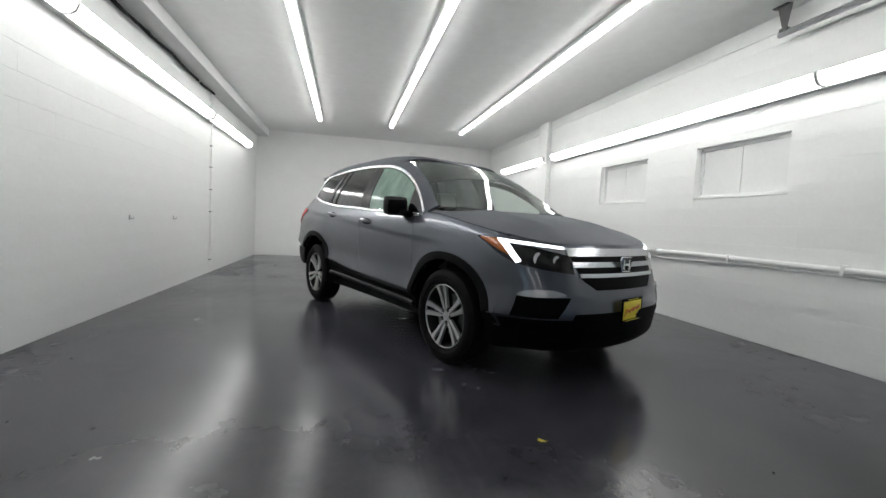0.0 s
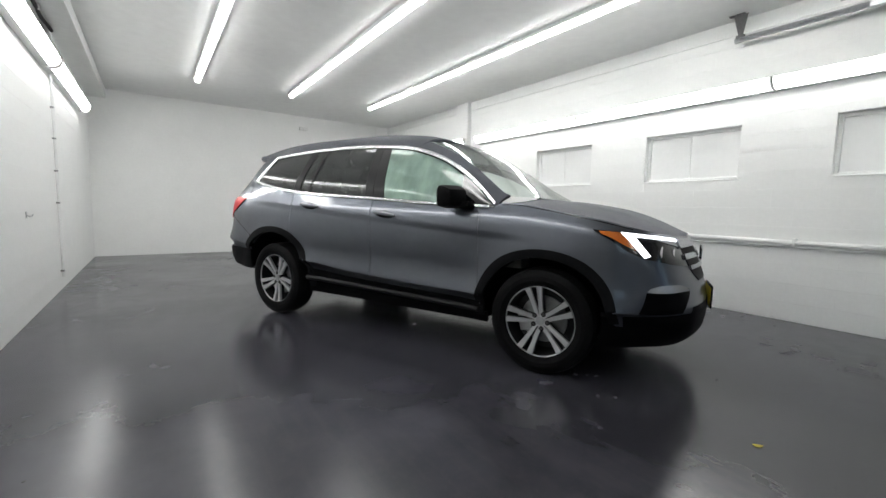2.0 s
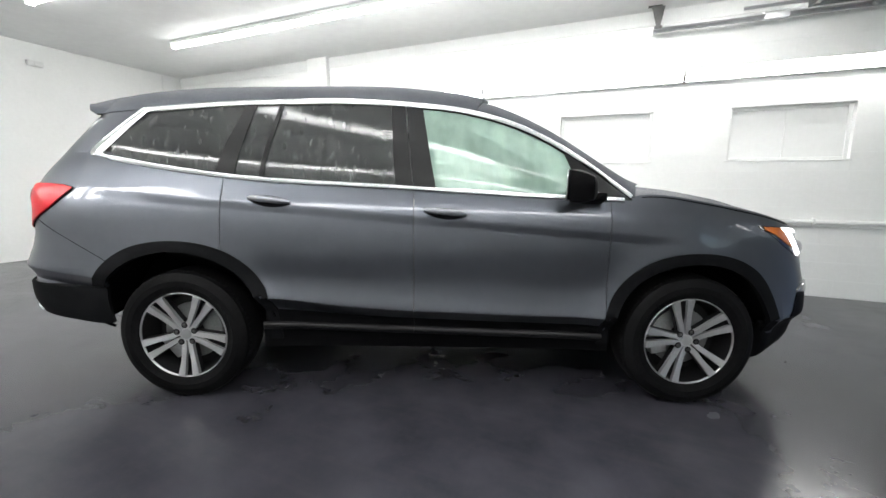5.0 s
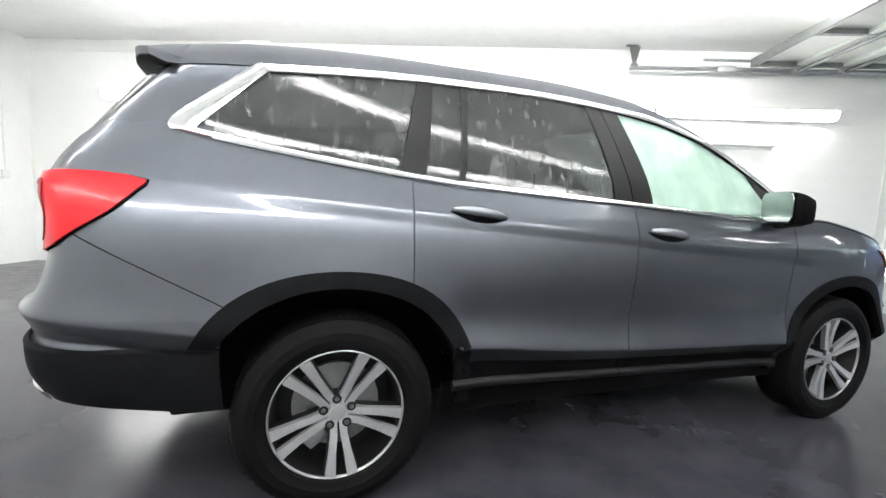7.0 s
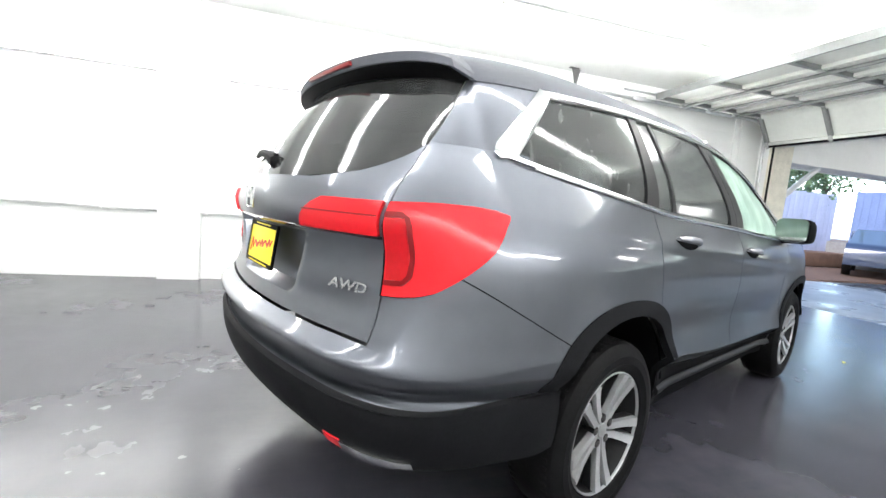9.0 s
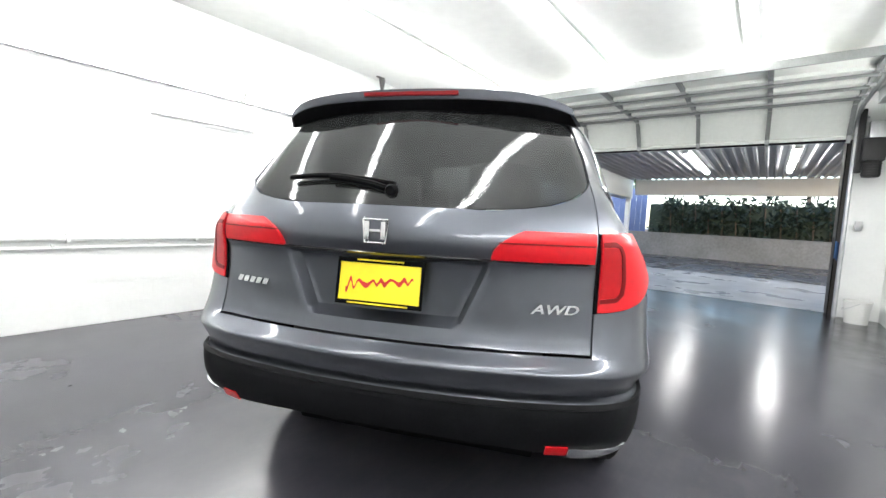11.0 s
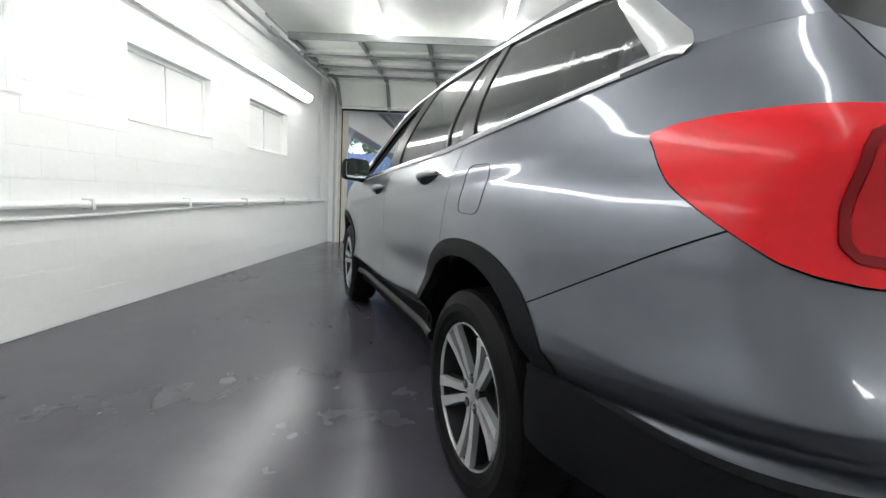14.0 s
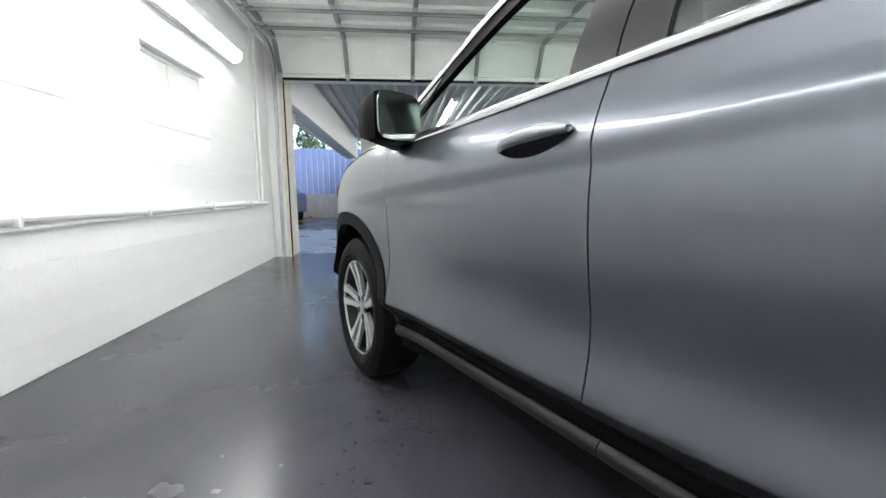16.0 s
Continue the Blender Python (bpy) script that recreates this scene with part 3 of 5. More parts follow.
def sheet(fn, nu, nv, t=0.012, off=0.0, side=1, ref=(0, 0, 0.9)):
    """A curved plate over fn(u, v), t thick, off metres proud; side -1 mirrors it."""
    p = np.array([[fn(i / nu, j / nv) for j in range(nv + 1)] for i in range(nu + 1)], float)
    du, dv = np.gradient(p, axis=0), np.gradient(p, axis=1)
    nrm = np.cross(du, dv)
    size = np.linalg.norm(nrm, axis=-1, keepdims=True)
    nrm = nrm / np.maximum(size, 1e-12)
    weight = (size[..., 0] > 1e-10)
    if ((nrm * (p - np.array(ref))).sum(-1) * weight).sum() < 0:
        nrm = -nrm
    top, low = p + nrm * off, p + nrm * (off - t)
    for g in (top, low):
        g[..., 1] *= side
    vs = [tuple(v) for v in top.reshape(-1, 3)] + [tuple(v) for v in low.reshape(-1, 3)]
    k, m = nv + 1, (nu + 1) * (nv + 1)
    fs = []
    for i in range(nu):
        for j in range(nv):
            a, b, c, d = i * k + j, (i + 1) * k + j, (i + 1) * k + j + 1, i * k + j + 1
            fs += [(a, b, c, d), (a + m, d + m, c + m, b + m)]
    for i in range(nu):
        for j in (0, nv):
            a, b = i * k + j, (i + 1) * k + j
            fs.append((a, a + m, b + m, b))
    for j in range(nv):
        for i in (0, nu):
            a, b = i * k + j, i * k + j + 1
            fs.append((a, b, b + m, a + m))
    return vs, fs


ARCH = {HX: 0.468, -HX: 0.505}


def under(x, low=0.40):
    """The lower edge of the painted side: the sill, or the wheel arch."""
    for h in (HX, -HX):
        d = abs(x - h)
        if d < ARCH[h]:
            return max(low, HZ + math.sqrt(ARCH[h] ** 2 - d * d))
    return low


def sill_at(x):
    """The height of the lip along the foot of the doors."""
    return 0.416 - 0.024 * x


def rows_at(x, lo, hi, v):
    """The height at the share v of a panel, with rows laid close along the pressed lines."""
    zc, zl = 1.052 - 0.072 * x, float(low_crease(x))
    if lo < zc - 0.06 and hi > zc + 0.02:
        if lo < zl - 0.035:
            return float(np.interp(v, [0, 0.12, 0.17, 0.27, 0.32, 0.56, 0.74, 0.78, 1], [lo, zl - 0.025, zl - 0.006, zl + 0.010, zl + 0.03, zc - 0.06, zc - 0.003, zc + 0.006, hi]))
        return float(np.interp(v, [0, 0.56, 0.74, 0.78, 1], [lo, zc - 0.06, zc - 0.003, zc + 0.006, hi]))
    return lerp(lo, hi, v)


def side_panel(x0, x1, z0, z1, nu, nv, base=None, **kw):
    """A plate of the flank between two ends and two heights, each a number or a function of x; rows laid from base are cut off at z0."""
    lo = z0 if callable(z0) else (lambda x: z0)
    hi = z1 if callable(z1) else (lambda x: z1)

    def fn(u, v):
        x = lerp(x0, x1, u)
        return skin_side(x, max(lo(x), rows_at(x, base(x), hi(x), v)) if base else rows_at(x, lo(x), hi(x), v))

    return sheet(fn, nu, nv, **kw)


GAP = 0.004
SEAM_A, SEAM_B, SEAM_C = 0.93, -0.118, -1.155


def strip_between(xa, xb, nu=10, nv=10, lo=belt, hi=rail, inset=0.0, **kw):
    """A plate of the cabin side from the belt to the roof rail; xa and xb are (x at the belt, x at the rail)."""

    def fn(u, v):
        x0 = lerp(xa[0], xb[0], u)
        x1 = lerp(xa[1], xb[1], u)
        x = lerp(x0, x1, v)
        zb, zt = lo(x) + inset, hi(x) - inset
        px, py, pz = skin_side(x, lerp(zb, max(zt, zb + 1e-4), v))
        return px, py + 0.33 * max(0, zt - zb) * v * (1 - v) ** 2, pz

    return sheet(fn, nu, nv, **kw)


def gate_at(u, v):
    """The tailgate's skin, with a column of its grid on each slanting edge of the plate hollow."""
    u = 1 - (1 - u) ** 1.25
    z = lerp(0.811, glass_foot(u) - 0.004, v)
    edge = 0.385 - 0.10 * (1.1 - min(z, 1.2)) / 0.24
    per = 0.965 / float(flank(-2.4, z)) * QC / seam_q(z)
    return skin_gate(float(np.interp(u, [0, 0.45, 0.575, 1], [0, (edge - 0.036) * per, (edge + 0.001) * per, QC])), z)


for sg in (-1, 1):
    # painted flank panels
    part("front_fender", side_panel(SEAM_A + GAP, 1.93, under, hood_edge, 56, 64, base=lambda x: 0.40, side=sg), PAINT, car)
    door = part("front_door", side_panel(SEAM_B + GAP, SEAM_A, lambda x: sill_at(x) + 0.012, belt, 24, 60, side=sg), PAINT, car)
    back = part("rear_door", side_panel(SEAM_C + GAP, SEAM_B, lambda x: max(sill_at(x) + 0.012, under(x)), belt, 56, 64, base=lambda x: sill_at(x) + 0.012, side=sg), PAINT, car)
    for d, x0, x1 in ((door, SEAM_B + GAP, SEAM_A), (back, -0.96, SEAM_B)):

        def foot(u, v, x0=x0, x1=x1):
            x = lerp(x0, x1, u)
            y = skin_side(x, sill_at(x) + 0.012)[1]
            return x, y + 0.012 + 0.016 * math.sin(math.pi * v) ** 0.7, sill_at(x) + lerp(-0.034, 0.011, v)

        part("door_lip", sheet(foot, 14, 8, t=0.02, side=sg), SATIN, d, "satin black lip along the foot of the door")
        part("door_cladding", side_panel(max(x0, -0.952), x1, lambda x: sill_at(x) + 0.008, lambda x: lerp(sill_at(x), float(low_crease(x)), 0.52), 14, 6, t=0.012, off=0.004, side=sg), BLACK, d, "black plastic cladding low on the door")

    def quarter_at(u, v):
        if u < 0.4:
            z = rows_at(-1.83, 0.80, 1.388, v)
            return skin_gate(lerp(QC + 0.005, q_edge(-1.83, z), u / 0.4), z)
        x = lerp(-1.83, SEAM_C, (u - 0.4) / 0.6)
        lo = under(x) if x > -1.80 else lerp(0.80, under(-1.80), (u - 0.4) / 0.02666)
        return skin_side(x, rows_at(x, lo, min(belt(x), 1.388), v))

    part("quarter_panel", sheet(quarter_at, 60, 50, side=sg), PAINT, car)
    part("sill", side_panel(-0.985, 0.985, 0.28, lambda x: sill_at(x) - 0.03, 24, 5, side=sg, off=-0.02, t=0.03), BLACK, car, "black plastic sill under the doors")
    for h, n in ((HX, "front"), (-HX, "rear")):

        def ring(u, v, h=h):
            a = math.pi * lerp(0.03 if h > 0 else -0.02, 1.02 if h > 0 else 0.942, u)
            square = math.sin(2 * a) ** 2
            r = lerp(0.440 + 0.012 * square, 0.500 + 0.018 * square, v) if h > 0 else lerp(0.478 + 0.012 * square, 0.537 + 0.026 * square, v)
            return skin_side(h + r * math.cos(a), max(0.27, HZ + r * math.sin(a)))

        part("arch_cladding", sheet(ring, 48, 5, t=0.03, off=0.006, side=sg), WORNPLASTIC, car, "black plastic wheel arch cladding")
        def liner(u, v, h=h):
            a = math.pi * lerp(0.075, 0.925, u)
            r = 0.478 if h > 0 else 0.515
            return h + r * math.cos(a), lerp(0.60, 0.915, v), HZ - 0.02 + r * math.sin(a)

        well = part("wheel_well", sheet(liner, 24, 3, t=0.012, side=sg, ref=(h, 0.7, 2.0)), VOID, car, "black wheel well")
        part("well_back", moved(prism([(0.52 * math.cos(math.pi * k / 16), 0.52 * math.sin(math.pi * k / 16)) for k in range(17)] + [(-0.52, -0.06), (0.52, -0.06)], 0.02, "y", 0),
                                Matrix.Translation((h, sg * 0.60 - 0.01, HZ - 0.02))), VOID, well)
    # door handles, each over a near-black plate that stands in for its shaded hollow
    for d, hx, hz in ((door, 0.052, 1.069), (back, -0.888, 1.124)):
        y = skin_side(hx, hz)[1]

        def cup(u, v, hx=hx, hz=hz):
            a = lerp(-1, 1, u)
            x, half = hx + 0.118 * a, 0.031 * (1 - abs(a) ** 2.2) + 0.0015
            px, py, pz = skin_side(x, hz - 0.09 * (x - hx) + lerp(-0.95, 0.9, v) * half)
            return px, py + 0.0015, pz

        part("handle_cup", sheet(cup, 20, 6, t=0.004, side=sg), VOID, d, "dark plate standing in for the shaded hollow behind the door handle")

        def grip(u, v, hx=hx, hz=hz, y=y):
            a, b = lerp(-1, 1, u), 2 * math.pi * v
            swell = 0.017 * (1 - 0.55 * abs(a) ** 3)
            out = 0.004 + 0.034 * (1 - abs(a) ** 2.6)
            return hx + 0.112 * a, skin_side(hx + 0.112 * a, hz)[1] + out + 0.011 * math.sin(b), hz + 0.006 - 0.10 * 0.112 * a + 0.006 * (1 - a * a) + swell * math.cos(b)

        part("door_handle", sheet(grip, 20, 14, t=0.002, side=sg, ref=(hx, y + 0.02, hz)), HANDLE, d)
    # cabin side, from the tail forward
    quarter = part("quarter_window", strip_between((-1.925, -1.685), (-1.21, -1.10), 16, 10, inset=0.012, t=0.006, off=-0.004, side=sg), TINTED, car, "dark tinted rear quarter glass")
    part("centre_pillar", strip_between((-1.205, -1.095), (-1.10, -1.03), 3, 10, t=0.015, off=0.001, side=sg), SATIN, car, "satin black window pillar")
    glassr = part("door_glass", strip_between((-1.10, -1.03), (-0.215, -0.265), 16, 10, inset=0.012, t=0.006, off=-0.004, side=sg), TINTED, back, "dark tinted door glass")
    part("division_bar", strip_between((-0.965, -0.90), (-0.94, -0.875), 2, 10, t=0.012, off=0.001, side=sg), SATIN, back)
    part("door_pillar", strip_between((-0.215, -0.265), (-0.12, -0.185), 3, 10, t=0.015, off=0.001, side=sg), SATIN, back)
    part("door_pillar", strip_between((-0.115, -0.18), (0.0, -0.085), 3, 10, t=0.015, off=0.001, side=sg), SATIN, door)
    if sg < 0:
        part("door_glass", strip_between((0.0, -0.085), (0.80, 0.70), 16, 12, inset=0.012, t=0.005, off=-0.004, side=sg), FOGGED, door, "fogged greenish front door glass")
    def frame_at(u, v, wide=0.062 if sg > 0 else 0.018):
        x = lerp(-0.10, 0.93, u)
        return skin_side(x, max(belt(x) + 0.008, rail(x) - lerp(wide * (1 + 0.5 * u), 0.008, v)))

    part("window_frame", sheet(frame_at, 40, 3, t=0.02, off=-0.001, side=sg), BLACK, door, "black inner window frame")
    part("mirror_sail", strip_between((0.80, 0.70), (1.045, 1.045), 8, 8, t=0.012, off=0.0, side=sg), GLOSSBLACK, door)

    # chrome round the side glass
    def rounded(p, v, high):
        return p[0], p[1] + high * math.sin(math.pi * v), p[2]

    def belt_line(u, v):
        x = lerp(-1.84, 1.0, u)
        return rounded(skin_side(x, belt(x) + lerp(-0.009, 0.009, v)), v, 0.006)

    def rail_line(u, v):
        x = lerp(-1.70, 1.04, u)
        return rounded(skin_side(x, rail(x) + lerp(-0.011, 0.011, v)), v, 0.007)

    def tip_line(u, v):
        at = (0, 0.2, 0.28, 0.34, 0.42, 1)
        inner = np.interp(u, at, (-1.84, -1.880, -1.893, -1.897, -1.888, -1.668)), np.interp(u, at, (belt(-1.84) + 0.009, belt(-1.88) + 0.009, belt(-1.893) + 0.011, 1.379, 1.390, rail(-1.668) - 0.011))
        outer = np.interp(u, at, (-1.84, -1.945, -1.972, -1.982, -1.970, -1.705)), np.interp(u, at, (belt(-1.84) - 0.009, belt(-1.945) - 0.006, 1.372, 1.386, 1.412, rail(-1.705) + 0.013))
        return rounded(skin_side(lerp(inner[0], outer[0], v), lerp(inner[1], outer[1], v)), v, 0.009)

    part("chrome_trim", joined(sheet(belt_line, 60, 5, t=0.014, off=0.007, side=sg), sheet(rail_line, 60, 5, t=0.014, off=0.007, side=sg),
                               sheet(tip_line, 60, 6, t=0.014, off=0.008, side=sg)), CHROME, car, "bright chrome side window surround")
    # roof and screen pillar halves
    def cap(x, k, sg=sg):
        y0 = skin_side(x, rail(x))[1]
        y = y0 * (1 - k)
        return x, y, lerp(rail(x) + 0.008, ridge(x), 1 - (1 - k) ** 6.0)

    def screen(u, v):
        k = 0.13 + 0.87 * v
        x = lerp(0.22 + 0.14 * (1 - (1 - k) ** 2), lerp(1.11, 1.27, v ** 0.6), u)
        px, py, _ = cap(x, k)
        low = 1 - 0.87 ** 6.0
        return px, py, lerp(rail(x) + 0.008, ridge(x), lerp(low, 1, 1 - (1 - v) ** 2.4))

    part("roof", sheet(lambda u, v: cap(lerp(-1.99, 0.22 + 0.14 * (1 - (1 - v) ** 2), u), v), 40, 14, t=0.02, side=sg), BEADED, car)
    part("screen_pillar", sheet(lambda u, v: cap(lerp(0.22 + 0.05 * v, 1.06 + 0.05 * v, u), v * 0.13), 28, 6, t=0.02, side=sg), BEADED, car)
    part("headliner", sheet(lambda u, v: tuple(np.array(cap(lerp(-2.0, 0.22, u), 0.06 + 0.94 * v)) - (0, 0, 0.045)), 20, 8, t=0.008, side=sg), HEADLINER, car, "pale cloth headliner")
    part("windscreen", sheet(screen, 24, 18, t=0.006, side=sg), CLEAR, car, "wet clear windscreen")
    # bonnet
    def hood_at(u, v):
        x = lerp(1.04, nose(0.955) - 0.003, 1 - (1 - u) ** 1.8)
        ze = hood_edge(x)
        ye = skin_side(x, ze)[1]
        y = ye * (1 - v)
        k = 1 - (1 - v) ** 2.2
        bulge = 0.012 * np.exp(-((y - 0.42) / 0.09) ** 2)
        return x, y, ze + hood_rise(x) * k + bulge * min(1, max(0, (2.2 - x) / 0.4))

    part("bonnet", sheet(hood_at, 40, 20, t=0.015, side=sg), BEADED, car)
    part("bumper_front", sheet(lambda u, v: skin_front(lerp(0, q_front(1.83), u), lerp(0.36, hood_edge(skin_front(lerp(0, q_front(1.83), u), 1.0)[0]) - 0.002, v)), 48, 26, side=sg),
         PAINT, car)
    # rear bumper, tailgate and corner
    part("bumper_rear", sheet(lambda u, v: skin_rear(lerp(0, q_edge(-1.80, lerp(0.648, 0.803, v)), u), lerp(0.648, 0.803, v)), 48, 34, side=sg), PAINT, car)
    part("bumper_lower", sheet(lambda u, v: skin_rear(lerp(0, q_edge(-1.80, lerp(0.46, 0.645, v)), u), lerp(0.522 - 0.035 * min(1, (u / 0.42) ** 2) - 0.045 * step((u - 0.5) / 0.45), 0.645, v)), 48, 8, side=sg, off=0.010, t=0.02), WORNPLASTIC, car, "black plastic lower rear bumper")
    part("bumper_line", sheet(lambda u, v: skin_rear(lerp(0, q_edge(-1.82, 0.66), u), lerp(0.638, 0.650, v)), 40, 2, t=0.012, off=0.013, side=sg), WORNPLASTIC, car, "rounded upper lip of the black bumper")
    part("tailgate", sheet(gate_at, 40, 44, side=sg), PAINT, car)
    def pillar_at(u, v):
        far = q_edge(lerp(-1.975, -1.675, v), lerp(1.388, 1.615, v))
        return skin_gate(lerp(QC + 0.0035, far, u), lerp(1.3884, lerp(1.66, 1.632, u), v))

    part("rear_pillar", sheet(pillar_at, 44, 14, side=sg), PAINT, car)
    part("rear_window", sheet(lambda u, v: skin_gate((QC - 0.002) * (1 - (1 - u) ** 1.4), lerp(glass_foot(1 - (1 - u) ** 1.4), 1.66, v)), 40, 14, t=0.006, off=-0.005, side=sg), BACKGLASS, car, "dark tinted tailgate glass")
    # lamps at the tail
    def lamp_foot(u):
        return float(np.interp(u, (0, 0.12, 0.25, 0.36, 0.5, 0.78, 0.9, 1), (0.945, 0.949, 0.958, 0.974, 1.012, 1.088, 1.130, 1.174)))

    def lamp_head(u):
        return float(np.interp(u, (0, 0.35, 0.65, 0.85, 1), (1.199, 1.204, 1.202, 1.196, 1.184)))

    lamp = part("tail_lamp", sheet(lambda u, v: skin_gate(lerp(QC + 0.012, q_rear(-2.005), u), lerp(lamp_foot(u), lamp_head(u), v)), 34, 14,
                                   t=0.02, off=0.012, side=sg), REDLENS, car, "wraparound red tail lamp")
    part("gasket", sheet(lambda u, v: skin_gate(lerp(QC + 0.001, q_rear(-2.005) + 0.003, u), lerp(lamp_foot(u) - 0.004, lamp_head(u) + 0.004, v)), 34, 4, t=0.012, off=0.006, side=sg), VOID, lamp)
    def ring_at(u, v):
        path = ((0.016, 1.166), (0.07, 1.168), (0.094, 1.160), (0.104, 1.14), (0.104, 1.05), (0.096, 1.008), (0.076, 0.988), (0.016, 0.982))
        mark = (0, 0.2, 0.27, 0.34, 0.62, 0.74, 0.82, 1)
        c = [float(np.interp(u, mark, [p[i] for p in path])) for i in (0, 1)]
        w = lerp(-0.0075, 0.0075, v)
        side = (0, 1) if u < 0.24 else ((0, -1) if u > 0.80 else (1, 0.3 if u < 0.34 else (-0.4 if u > 0.66 else 0)))
        return skin_gate(QC + c[0] + w * side[0], c[1] + w * side[1])

    part("lamp_ring", sheet(ring_at, 48, 3, t=0.005, off=0.0155, side=sg), RINGRED, lamp, "dark red ring in the lens")
    part("lamp_core", sheet(lambda u, v: skin_gate(lerp(QC + 0.018, QC + 0.094, u), lerp(0.994, 1.158, v)), 8, 8, t=0.004, off=0.0135, side=sg), DEEPRED, lamp)
    part("gate_lamp", sheet(lambda u, v: skin_gate(lerp(lerp(0.378, 0.478, v ** 2.2), QC - 0.011, u), lerp(1.108, 1.199, v)), 18, 8, t=0.02, off=0.012, side=sg), REDLENS, car, "deep red tailgate lamp")
    part("lamp_line", sheet(lambda u, v: skin_gate(lerp(0.40, QC - 0.014, u), lerp(1.158, 1.163, v)), 18, 1, t=0.004, off=0.014, side=sg), RINGRED, car, "dark line across the tailgate lamp")
    part("lamp_edge", sheet(lambda u, v: skin_gate(lerp(0.0, QC - 0.004, u), lerp(1.098, 1.106, v)), 30, 1, t=0.006, off=0.004, side=sg), GLOSSBLACK, car)
    part("reflector", sheet(lambda u, v: skin_rear(lerp(0.612, 0.686, u), lerp(0.482, 0.519, v)), 6, 4, t=0.014, off=0.014, side=sg), REDLENS, car, "red reflector in the rear bumper")
    part("exhaust_trim", sheet(lambda u, v: skin_rear(lerp(0.688, 0.91, u), lerp(0.472 + 0.014 * u * u, lerp(0.517, 0.508, u), v)), 12, 4, t=0.014, off=0.017, side=sg), CHROME, car, "bright trim in the rear bumper")
    # headlamp
    QT = q_front(1.735, 1.01)

    def head_foot(q):
        return float(np.interp(q, (0.50, 0.70, 0.85, 0.92, 1.0, 1.04, 1.08, QT), (0.783, 0.805, 0.832, 0.845, 0.890, 0.918, 0.955, 1.006)))

    def head_top(q):
        return float(np.interp(q, (0.50, 0.54, 0.99, QT), (0.955, 0.962, 1.008, 1.018)))

    def head_at(u, v):
        q = lerp(0.50, QT, u)
        return skin_front(q, lerp(head_foot(q), head_top(q), v))

    head = part("headlamp", sheet(head_at, 34, 10, t=0.02, off=0.004, side=sg), GLOSSBLACK, car, "headlamp with a lit white strip")
    part("lit_strip", joined(sheet(lambda u, v: skin_front(lerp(0.53, 0.985, u), head_top(lerp(0.53, 0.985, u)) - lerp(0.024, 0.004, v) * (0.75 + 0.25 * u)), 20, 3, t=0.006, off=0.010, side=sg),
                             sheet(lambda u, v: skin_front(lerp(lerp(0.985, 0.905, u), lerp(0.925, 0.862, u), v), lerp(0.999, 0.846, u) + 0.012 * v * u), 12, 4, t=0.006, off=0.011, side=sg)), DRL, head, "lit white daytime strip")
    part("turn_lens", sheet(lambda u, v: skin_front(lerp(lerp(0.99, QT - 0.03, u), lerp(0.935, QT - 0.03, u), 1 - v), lerp(max(head_foot(lerp(0.99, QT - 0.03, u)) + 0.008, 0.885), head_top(lerp(0.99, QT - 0.03, u)) - 0.005, v)), 10, 6, t=0.006, off=0.0085, side=sg), AMBER, head, "amber corner lens")
    part("chrome_tail", sheet(lambda u, v: skin_front(lerp(0.51, 0.80, u), head_top(lerp(0.51, 0.80, u)) - 0.028 - lerp(0.030 * (1 - u), 0.0, v)), 10, 3, t=0.006, off=0.009, side=sg), BARCHROME, head, "bright tapering end of the grille bar")
    part("beam_lens", moved(lathe([(0.001, 0.0), (0.03, 0.002), (0.04, 0.008), (0.042, 0.014), (0.036, 0.016), (0.001, 0.012)], 24, "x"),
                            Matrix.Translation((skin_front(0.74, 0.88)[0] - 0.016, sg * skin_front(0.74, 0.88)[1], 0.88))), CLEARLENS, head, "clear projector lens")
    part("beam_lens", moved(lathe([(0.001, 0.0), (0.024, 0.002), (0.032, 0.008), (0.034, 0.014), (0.028, 0.016), (0.001, 0.012)], 24, "x"),
                            Matrix.Translation((skin_front(0.61, 0.87)[0] - 0.014, sg * skin_front(0.61, 0.87)[1], 0.87))), CLEARLENS, head, "clear projector lens")
    part("fog_lamp_bezel", sheet(lambda u, v: skin_front(lerp(lerp(0.67, 0.575, v), lerp(1.0, 0.955, v), u), lerp(0.495, 0.632, v)), 16, 8, t=0.02, off=0.003, side=sg), BLACK, car, "black hollow under the fog lamp")
    part("fog_trim", sheet(lambda u, v: skin_front(lerp(0.60, 0.95, u), 0.642 + lerp(-0.014, 0.034, v) * (1 - abs(2 * u - 1.05) ** 3) + 0.006 * (1 - u)), 16, 5, t=0.02, off=0.010, side=sg), FOGLENS, car, "glossy fog lamp lens")
    # door mirror
    shell = block(-0.07, 0.07, -0.118, 0.118, -0.096, 0.096, 0.055)
    shell = ([(x, y * (1 - 2.2 * (x + 0.07)), z * (1 - 2.4 * (x + 0.07)) - 0.1 * (x + 0.07)) for x, y, z in shell[0]], shell[1])
    turned = pose(0.752, sg * 1.025, 1.222, 0, 0, 20 * sg)
    mir = part("door_mirror", joined(moved(shell, turned), moved(block(-0.055, 0.055, -0.1, 0.1, -0.022, 0.022, 0.015), pose(0.825, sg * 0.93, 1.145, 14 * sg))), BLACK, car, "black door mirror on a short stalk")
